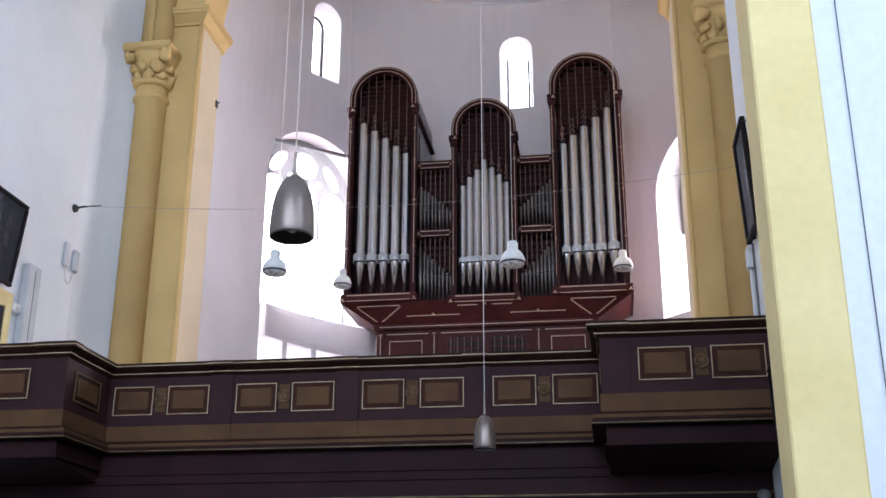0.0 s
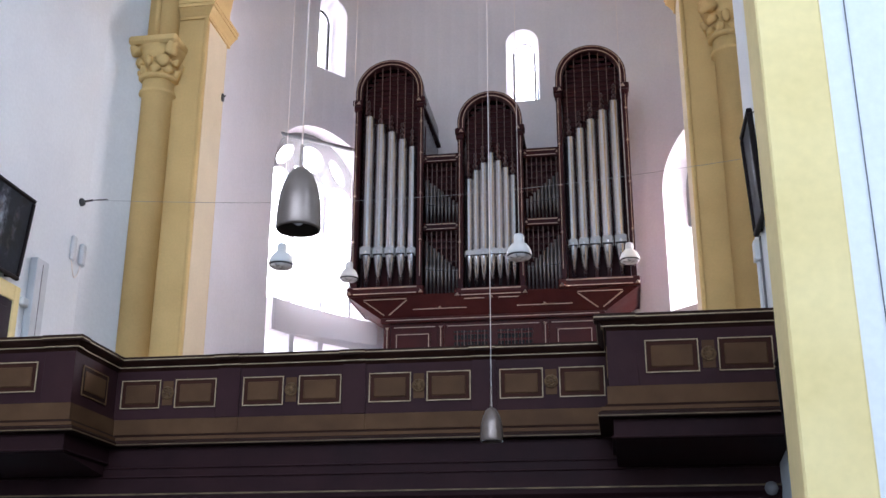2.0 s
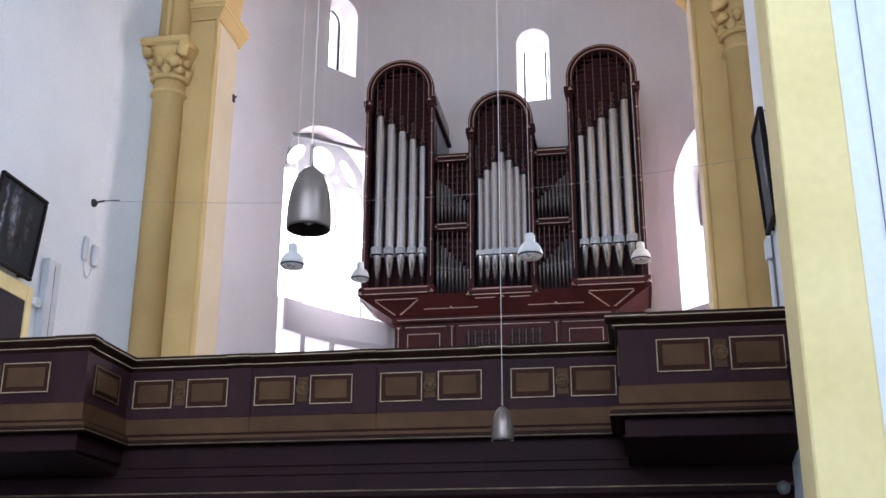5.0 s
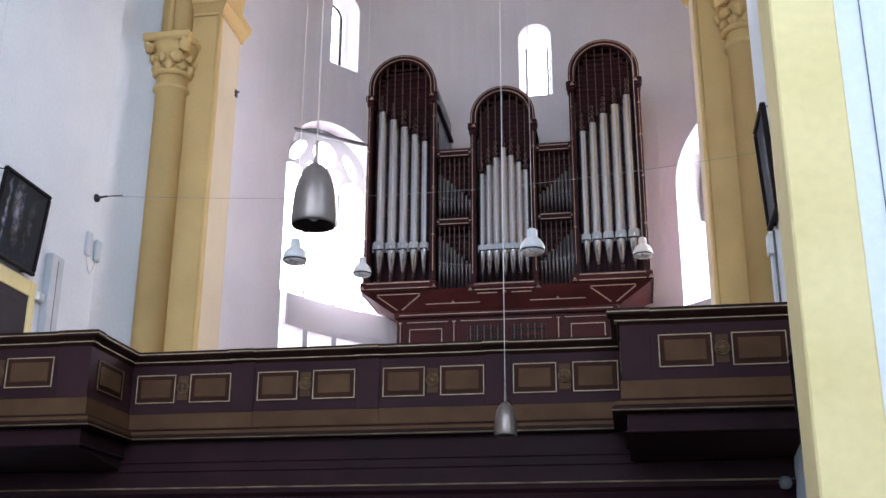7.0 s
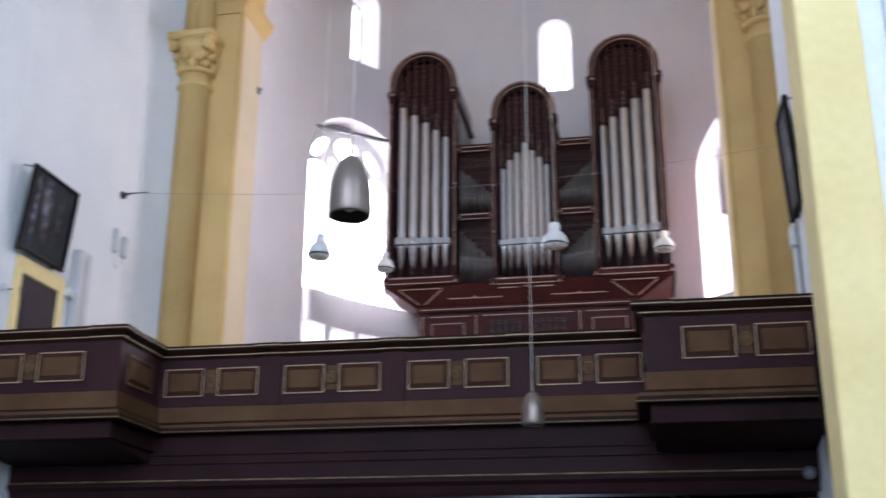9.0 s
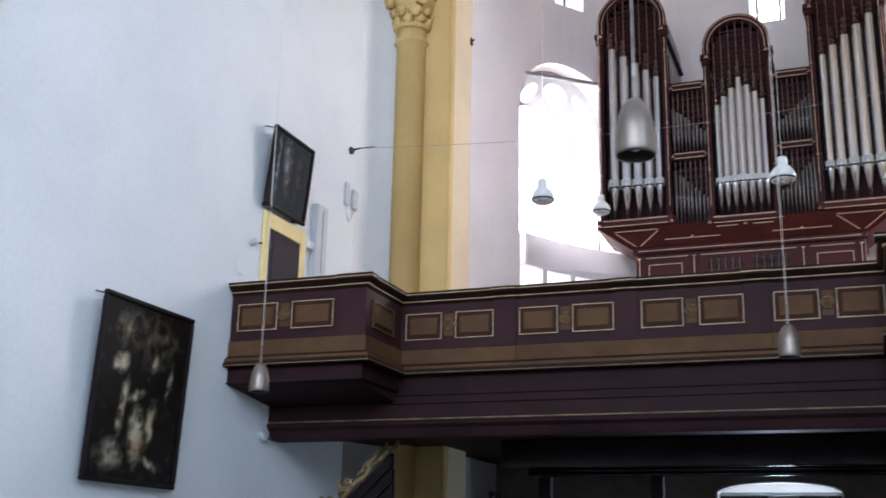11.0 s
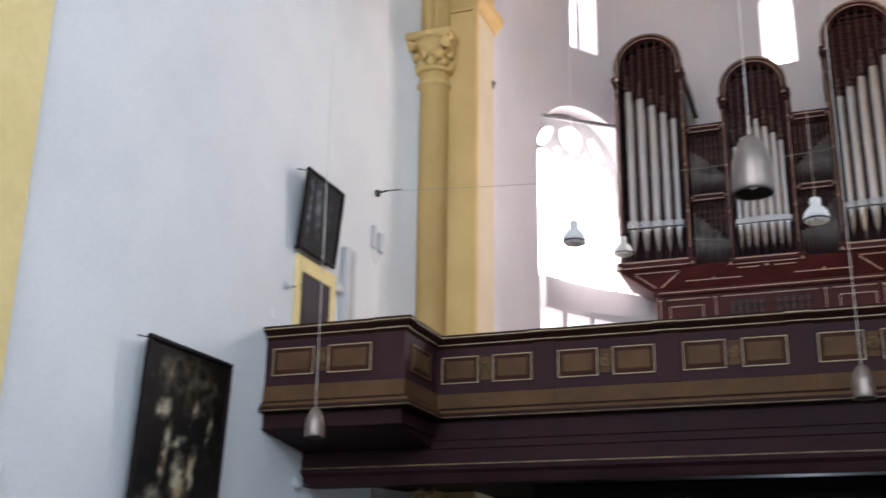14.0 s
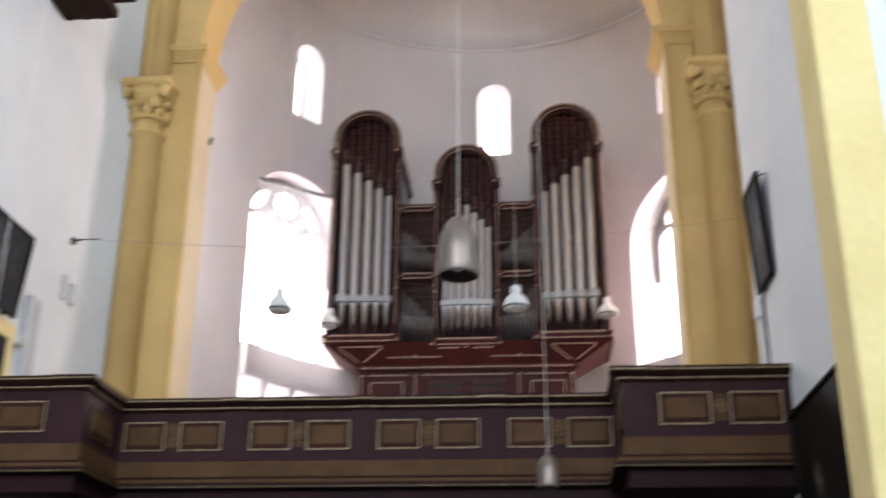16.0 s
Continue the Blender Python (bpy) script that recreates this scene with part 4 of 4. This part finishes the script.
# fields of small pipes between the towers
for s in (-1, 1):
    c = OX + s * 1.44
    hw = 0.5
    y = OY + 0.4
    part("field_back", box(c - hw - 0.05, c + hw + 0.05, y + 0.6, y + 0.66, 10.2, 14.6), DARKMAROON, organ)
    for z0, z1 in ((14.42, 14.66), (12.32, 12.56), (10.1, 10.34)):
        part("field_rail", box(c - hw - 0.05, c + hw + 0.05, y - 0.08, y + 0.3, z0, z1, bevel=0.02), DARKMAROON, organ)
        strip(c - hw + 0.08, z1 - 0.05, c + hw - 0.08, z1 - 0.05, y - 0.08, 0.035)
        strip(c - hw + 0.08, z0 + 0.05, c + hw - 0.08, z0 + 0.05, y - 0.08, 0.025)
        knob(c - hw + 0.04, z0 + 0.1, y - 0.08, 0.05), knob(c + hw - 0.04, z0 + 0.1, y - 0.08, 0.05)
    for base, high, low in ((12.56, 13.95, 13.2), (10.34, 12.05, 11.2)):
        n = 9
        for i in range(n):
            f = i / (n - 1)
            x = c + s * (hw - 0.07) - s * f * (2 * hw - 0.14)
            f2 = f
            r = 0.052 - 0.016 * f2
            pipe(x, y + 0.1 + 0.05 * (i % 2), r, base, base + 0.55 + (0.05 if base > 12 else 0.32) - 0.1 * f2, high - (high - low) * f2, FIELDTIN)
        top = base + 1.86 if base > 12 else base + 1.98
        for i in range(7):
            x = c - hw + 0.08 + (2 * hw - 0.16) * i / 6
            part("lattice_bar", box(x - 0.011, x + 0.011, y + 0.0, y + 0.025, low + (0.55 * (0.5 + s * (x - c))), top), LATTICE, organ)
        z = low + 0.3
        while z < top:
            part("lattice_rail", box(c - hw, c + hw, y + 0.26, y + 0.3, z, z + 0.08), DARKMAROON, organ)
            z += 0.2
    part("field_roof", box(c - hw - 0.05, c + hw + 0.05, y, y + 1.4, 14.66, 14.72), DARKMAROON, organ)

# consoles that carry the towers, and the lower case
LX0, LX1 = OX - 3.05, OX + 3.0
part("lower_case", box(LX0, LX1, OY + 0.35, OY + 2.0, 4.66, 9.75, bevel=0.02), MAROON, organ)
part("case_plinth", box(LX0 - 0.1, LX1 + 0.1, OY + 0.3, OY + 2.05, 4.66, 5.1, bevel=0.02), MAROON, organ)
part("case_cornice", box(LX0 - 0.06, LX1 + 0.06, OY + 0.22, OY + 2.0, 9.62, 9.78, bevel=0.02), MAROON, organ)
xs0, xs1 = OX - 4.0, OX + 4.0
part("console", loft([(LX0 + 0.0, OY + 0.3, 9.72), (LX1 - 0.0, OY + 0.3, 9.72), (LX1 - 0.0, OY + 1.9, 9.72), (LX0 + 0.0, OY + 1.9, 9.72)],
                     [(xs0, OY - 0.02, 10.36), (xs1, OY - 0.02, 10.36), (xs1, OY + 2.2, 10.36), (xs0, OY + 2.2, 10.36)]), MAROON, organ)
part("console_top", box(xs0 - 0.02, xs1 + 0.02, OY + 0.2, OY + 2.25, 10.33, 10.42), MAROON, organ)


def on_console(f):
    """Depth of the sloping console front at a height given as a part of its rise."""
    return OY + 0.3 - 0.32 * f - 0.01


for s in (-1, 1):
    c = OX + s * 2.94
    y0 = on_console(0.6)
    strip(c - 0.6, 10.24, c + 0.6, 10.24, on_console(0.95) - 0.02, 0.03)
    for q in (-1, 1):
        z0, z1 = 10.22, 9.86
        d = Vector((q * 0.55, 0, 0))
        part("gilt_line", loft([(c + q * 0.62, on_console(0.82) - 0.012, z0), (c + q * 0.57, on_console(0.82) - 0.012, z0), (c + q * 0.05, on_console(0.22) - 0.012, z1), (c + q * 0.1, on_console(0.22) - 0.012, z1)],
                               [(c + q * 0.62, on_console(0.82) + 0.01, z0), (c + q * 0.57, on_console(0.82) + 0.01, z0), (c + q * 0.05, on_console(0.22) + 0.01, z1), (c + q * 0.1, on_console(0.22) + 0.01, z1)]), ROSEGILT, organ)
    strip(OX + s * 1.44 - 0.75, 9.98, OX + s * 1.44 + 0.75, 9.98, on_console(0.4), 0.03)
    knob(OX + s * 1.44, 9.98, on_console(0.4), 0.06)
    strip(OX + s * 0.2, 10.2, OX + s * 0.75, 10.2, on_console(0.75), 0.03)
knob(OX, 10.2, on_console(0.75), 0.06)
fy = OY + 0.35
strip(LX0 + 0.1, 9.7, LX1 - 0.1, 9.7, fy - 0.13, 0.03)
for a, b in ((LX0 + 0.3, OX - 1.6), (OX - 1.25, OX + 1.25), (OX + 1.6, LX1 - 0.3)):
    strip(a, 9.52, b, 9.52, fy, 0.03)
for x in (LX0 + 0.12, OX - 1.43, OX + 1.43, LX1 - 0.12):
    part("case_post", box(x - 0.09, x + 0.09, fy - 0.06, fy + 0.05, 5.1, 9.62, bevel=0.012), MAROON, organ)
    strip(x, 5.3, x, 9.45, fy - 0.06, 0.03)
    knob(x, 9.52, fy - 0.06, 0.06, True)
for s in (-1, 1):
    c = OX + s * 2.22
    part("case_panel", box(c - 0.5, c + 0.5, fy - 0.03, fy + 0.02, 7.3, 9.36, bevel=0.012), MAROON, organ)
    strip(c - 0.45, 9.31, c + 0.45, 9.31, fy - 0.03, 0.03), strip(c - 0.45, 7.4, c - 0.45, 9.31, fy - 0.03, 0.03), strip(c + 0.45, 7.4, c + 0.45, 9.31, fy - 0.03, 0.03)
    g = OX + s * 0.6
    part("grille_back", box(g - 0.49, g + 0.49, fy - 0.012, fy + 0.0, 8.2, 9.37), BLACK, organ)
    for i in range(11):
        part("grille_bar", box(g - 0.47 + i * 0.094 - 0.011, g - 0.47 + i * 0.094 + 0.011, fy - 0.045, fy - 0.015, 8.2, 9.37), LATTICE if i % 2 else MAROON, organ)
    for i in range(6):
        part("grille_rail", box(g - 0.49, g + 0.49, fy - 0.035, fy - 0.012, 8.25 + i * 0.2, 8.31 + i * 0.2), MAROON, organ)

# ---------------- hanging lamps ----------------


def bell_lamp(x, y, z, top, size=1.0):
    lamp = thing("pendant_lamp", "bell-shaped brushed metal pendant lamp on a long pale cord", "lamp", (x, y, z), group="bell pendant lamps")
    prof = [(size * r, size * h) for r, h in ((0.124, 0.0), (0.128, 0.015), (0.1275, 0.06), (0.1235, 0.14), (0.114, 0.215), (0.098, 0.28), (0.074, 0.335), (0.045, 0.37), (0.014, 0.385))]
    inner = [(r - 0.006, z2 - 0.004) for r, z2 in prof[::-1]]
    bm = bmesh.new()
    rings = []
    for r, zz in prof + inner:
        rings.append([bm.verts.new((max(r, 0.004) * math.cos(2 * math.pi * i / 32), max(r, 0.004) * math.sin(2 * math.pi * i / 32), max(0, zz))) for i in range(32)])
    for a, b in zip(rings, rings[1:] + rings[:1]):
        for i in range(32):
            bm.faces.new((a[i], a[(i + 1) % 32], b[(i + 1) % 32], b[i])).smooth = True
    part("shade", bm, STEEL, lamp)
    part("socket", lathe([(0.035 * size, 0.1), (0.04 * size, 0.2), (0.03 * size, 0.36 * size)], 12), BLACK, lamp)
    part("bulb", lathe([(0.004, 0.03), (0.03, 0.045), (0.038, 0.08), (0.03, 0.12)], 12), LAMPGLASS, lamp)
    part("stem", lathe([(0.016, 0.38 * size), (0.013, 0.40 * size), (0.010, 0.52), (0.012, 0.56), (0.004, 0.58)], 10), STEEL, lamp)
    part("cord", tube([(0, 0, 0.57), (0, 0, top - z)], 0.005, 6), CORD, lamp)
    return lamp


bell_lamp(-3.445, 5.74, 3.905, TOP, 1.08)
bell_lamp(-2.85, 10.9, 3.43, TOP, 0.92)
bell_lamp(-9.15, 10.75, 3.25, TOP, 0.95)


def enamel_lamp(x, y, z, top):
    lamp = thing("enamel_lamp", "white enamel factory pendant lamp with a ribbed glass rim", "lamp", (x, y, z), group="white pendant lamps")
    part("shade", lathe([(0.238, 0.03), (0.245, 0.05), (0.235, 0.10), (0.205, 0.18), (0.15, 0.25), (0.11, 0.28), (0.10, 0.30), (0.10, 0.42), (0.085, 0.455), (0.04, 0.475), (0.015, 0.48)], 28), WHITELAMP, lamp)
    part("rim", lathe([(0.225, 0.0), (0.242, 0.005), (0.244, 0.03), (0.225, 0.03)], 28), IRON, lamp)
    part("diffuser", lathe([(0.226, 0.012), (0.222, -0.012), (0.19, -0.04), (0.13, -0.06), (0.06, -0.07), (0.01, -0.072)], 28), RIBGLASS, lamp)
    part("cord", tube([(0, 0, 0.47), (0, 0, top - z)], 0.006, 6), CORD, lamp)
    return lamp


enamel_lamp(-7.94, 19.4, 8.36, TOP)
enamel_lamp(-3.28, 19.77, 8.44, TOP)
enamel_lamp(-8.18, 25.8, 10.1, 29)
enamel_lamp(-1.06, 25.8, 10.25, 29)

# ---------------- things on the walls ----------------


def picture(name, label, y0, y1, z0, z1, lean, canvas, x=LEFT, s=1):
    """A framed picture on a side wall, its top leaning out by lean metres. s: 1 on the north wall, -1 on the south wall."""
    p = thing(name, label, "painting", (x + s * 0.03, (y0 + y1) / 2, z0))
    w, h = (y1 - y0) / 2, z1 - z0
    p.matrix_world = pose(x + s * 0.03, (y0 + y1) / 2, z0, 0, s * math.degrees(math.asin(lean / h)), 0)
    fr = 0.075
    for a in ((-w, w, 0, fr), (-w, w, h - fr, h), (-w, -w + fr, fr, h - fr), (w - fr, w, fr, h - fr)):
        part("frame", box(*sorted((0, s * 0.09)), a[0], a[1], a[2], a[3], bevel=0.02), BLACKWOOD, p)
    part("canvas", box(*sorted((s * 0.01, s * 0.045)), -w + fr - 0.01, w - fr + 0.01, fr - 0.01, h - fr + 0.01), canvas, p)
    part("hook", tube([(0, -w + 0.1, h - 0.05), (-s * 0.1 - s * lean, -w + 0.1, h + 0.0)], 0.012, 6), IRON, p)
    for q in (-1, 1):
        part("spacer", box(*sorted((-s * 0.12, s * 0.01)), q * (w - 0.2) - 0.02, q * (w - 0.2) + 0.02, 0.02, 0.06), BLACKWOOD, p)
    return p


big = picture("large_painting", "large dark oil painting with pale shapes in a black frame", 11.63, 13.9, 2.27, 5.0, 0.12, OIL, LEFT + 0.07)
picture("small_painting", "dark black-framed oil painting leaning out above a door", 16.05, 17.62, 7.7, 9.3, 0.15, OIL2, LEFT + 0.08)
picture("side_painting", "dark picture in a black frame leaning off the wall", 15.5, 16.6, 7.5, 9.25, 0.08, OIL2, RIGHT, -1)
low = picture("low_painting", "dark oil painting in a black frame beside the gallery", 12.0, 14.9, 2.3, 5.1, 0.12, OIL3, RIGHT, -1)
door = thing("door_1", "dark door in a pale yellow painted surround up on the gallery", "door", kind="structure")
x = LEFT
part("surround", box(x, x + 0.06, 16.3, 16.5, 4.66, 7.66, bevel=0.01), YELLOW, door)
part("surround", box(x, x + 0.06, 17.75, 17.95, 4.66, 7.66, bevel=0.01), YELLOW, door)
part("surround", box(x, x + 0.06, 16.5, 17.75, 7.36, 7.66, bevel=0.01), YELLOW, door)
leaf = part("door_leaf", box(x, x + 0.03, 16.5, 17.75, 4.66, 7.36), DOORWOOD, door)
part("leaf_panel", box(x + 0.02, x + 0.045, 16.65, 17.6, 5.9, 7.2, bevel=0.015), DOORWOOD, leaf)
part("hinge", box(x + 0.03, x + 0.07, 16.46, 16.56, 6.95, 7.1, bevel=0.01), IRON, leaf)

cb = thing("wall_box", "tall narrow grey metal cabinet against the wall beside the door", "cabinet", (LEFT, 18.25, 4.66))
part("body", box(0, 0.16, -0.02, 0.42, 0, 3.72, bevel=0.012), GREYBOX, cb)
part("door_seam", box(0.158, 0.166, 0.19, 0.205, 0.1, 3.62), CABLE, cb)
lamp = thing("door_lamp", "small white emergency lamp above the door", "lamp", (LEFT, 18.05, 7.35))
part("body", box(0, 0.12, -0.1, 0.14, 0, 0.16, bevel=0.02), WHITELAMP, lamp)
part("lens", box(0.12, 0.13, -0.07, 0.11, 0.03, 0.13), LAMPGLASS, lamp)


def wall_speaker(y, z, s, name, label):
    sp = thing(name, label, "camera", (LEFT, y, z))
    part("bracket", box(0, 0.1, -0.03, 0.03, -0.03, 0.03, bevel=0.01), GREYBOX, sp)
    bm = lathe([(s, 0), (s * 1.05, 0.04), (s * 0.8, 0.12), (s * 0.3, 0.15)], 16)
    bmesh.ops.transform(bm, matrix=Matrix.Translation((0.1, 0, 0)) @ Matrix.Rotation(radians(60), 4, "Y") @ Matrix.Rotation(radians(180), 4, "X"), verts=bm.verts)
    part("housing", bm, GREYBOX, sp)
    part("lens", lathe([(s * 0.5, -0.02), (s * 0.5, 0.0)], 12, (0.2, 0, -0.06)), IRON, sp)


wall_speaker(15.95, 6.95, 0.07, "wall_sensor", "small grey sensor on the white wall")
wall_speaker(16.75, 3.45, 0.11, "security_camera", "round grey security camera below the gallery")
sw = thing("wall_switch", "flat white switch plate on the white wall", "switch", (LEFT, 15.6, 6.3))
part("plate", box(0, 0.02, -0.06, 0.06, -0.09, 0.09, bevel=0.006), WHITELAMP, sw)
ph = thing("wall_telephone", "pale handset pair hung on the wall with a loop of cable", "telephone", (LEFT, 19.95, 8.75))
part("handset", box(0, 0.08, -0.3, -0.12, 0.06, 0.6, bevel=0.03), GREYBOX, ph)
part("handset", box(0, 0.1, 0.08, 0.27, 0.06, 0.54, bevel=0.03), GREYBOX, ph)
part("cable", tube([(0.03, -0.22 + 0.4 * i / 12, 0.07 - 0.32 * math.sin(math.pi * i / 12)) for i in range(13)], 0.012, 6), CORD, ph)

wire = thing("tension_wire", "thin wire strung across the nave from an iron bracket", "wire")
wa, wb = Vector((LEFT + 0.25, 19.9, 10.2)), Vector((2.2, 19.9, 10.4))
part("bracket", tube([(LEFT, 19.9, 10.17), (LEFT + 0.05, 19.9, 10.17), (LEFT + 0.09, 19.9, 10.18)], [0.09, 0.085, 0.04], 12), IRON, wire)
part("turnbuckle", tube([(LEFT + 0.25, 19.9, 10.2), (LEFT + 0.6, 19.9, 10.2)], 0.011, 6), IRON, wire)
part("eye", tube([(LEFT + 0.05, 19.9, 10.18), (LEFT + 0.26, 19.9, 10.2)], 0.022, 6), IRON, wire)
part("strand", tube([wa.lerp(wb, i / 24) + Vector((0, 0, -0.45 * math.sin(math.pi * i / 24))) for i in range(25)], 0.0045, 5), CORDGREY, wire)

rod = thing("curtain_rod", "dark metal curtain rod with a sheer white curtain across the window", "curtain")
a = Vector((-10.88, 27.6, 15.26))
b = a + Vector((2.6, 2.1, 0.0))
part("rod", tube([a + (b - a) * -0.06, b], 0.06, 8), RODGREY, rod)
part("finial", lathe([(0.03, -0.1), (0.1, -0.04), (0.1, 0.06), (0.03, 0.1)], 10, a + (b - a) * -0.05), IRON, rod)
bm = bmesh.new()
ux = (b - a).normalized()
nrm = Vector((-ux.y, ux.x, 0))
cols = []
for i in range(61):
    f = i / 60
    p = a + (b - a) * (0.02 + 0.98 * f) + nrm * 0.02 * math.sin(i * 0.9)
    cols.append([bm.verts.new((p.x, p.y, z)) for z in (15.22, 13.0, 11.2, 9.35)])
for p, q in zip(cols, cols[1:]):
    for k in range(3):
        bm.faces.new((p[k], q[k], q[k + 1], p[k + 1])).smooth = True
part("cloth", bm, FABRIC, rod, "sheer white cloth")

cab = solid("wall_cable", tube([(0.66, 8.8, 0.2), (0.655, 8.8, 6), (0.66, 8.8, TOP)], 0.006, 6), CABLE, "thin cable down the white wall", "cable")
pipe_ob = solid("downpipe", tube([(LEFT + 0.06, 9.2, 0.0), (LEFT + 0.06, 9.2, 2.85)], 0.06, 12), WHITELAMP, "white pipe up the wall beside the yellow pilaster", "pipe")

# a dark carved canopy corner high on the north wall, a ball lamp on the beam, a hook behind the arch
can = thing("wall_canopy", "dark wooden canopy boards jutting from high on the white wall", "canopy", (LEFT, 18.1, 14.42))
part("board", box(0, 1.15, -2.2, 0, 0, 0.22, bevel=0.03), DARKBROWN, can)
part("upper_board", box(0, 1.55, -2.4, -0.1, 0.3, 0.5, bevel=0.03), DARKBROWN, can)
part("core", box(0, 1.05, -2.1, -0.08, 0.22, 0.3), DARKBROWN, can)
for k in range(3):
    part("batten", box(0.1 + 0.36 * k, 0.2 + 0.36 * k, -2.1, -0.06, -0.05, 0.0, bevel=0.01), DARKBROWN, can)
ball = thing("ball_spotlight", "small grey ball spotlight fixed to the gallery beam", "lamp", (0.66, 16.85, 3.62))
part("ball", lathe([(0.02, -0.1), (0.07, -0.08), (0.105, 0.0), (0.07, 0.08), (0.02, 0.1)], 16), RODGREY, ball)
part("stalk", tube([(0, 0.05, 0), (0, 0.16, 0.02)], 0.02, 8), IRON, ball)
hook = thing("wall_hook", "small dark iron hook on the arch edge", "hook", (AX0, 22.86, 13.98))
part("plate", box(-0.01, 0.05, -0.06, 0.06, -0.08, 0.1, bevel=0.008), IRON, hook)
part("arm", tube([(0.03, 0, 0.02), (0.09, -0.02, 0.03), (0.11, -0.02, 0.06)], 0.018, 6), IRON, hook)

jb = thing("junction_box", "small white junction box with a conduit down the wall", "box", (RIGHT, 16.9, 7.2))
part("box", box(-0.1, 0, -0.12, 0.12, 0, 0.34, bevel=0.015), WHITELAMP, jb)
part("conduit", tube([(-0.04, 0, 0.02), (-0.04, 0, -2.5)], 0.03, 8), WHITELAMP, jb)
part("cable", tube([(-0.03, -0.35, 0.3), (-0.03, -0.36, -1.2), (-0.03, -0.35, -2.5)], 0.02, 6), CABLE, jb)

stand = thing("iron_stand", "tall dark iron stand with a short arm below the gallery", "stand", (-10.38, 23.5, 0))
part("foot", lathe([(0.22, 0.0), (0.22, 0.03), (0.06, 0.08), (0.04, 0.14)], 16), IRON, stand)
part("shaft", lathe([(0.04, 0.12), (0.045, 1.4), (0.06, 1.42), (0.06, 1.48), (0.04, 1.5), (0.045, 2.76), (0.07, 2.8), (0.05, 2.86)], 12), IRON, stand)
part("arm", tube([(0.0, 0, 2.74), (0.12, 0, 2.8), (0.22, 0, 2.78), (0.24, 0, 2.7)], 0.03, 8), IRON, stand)
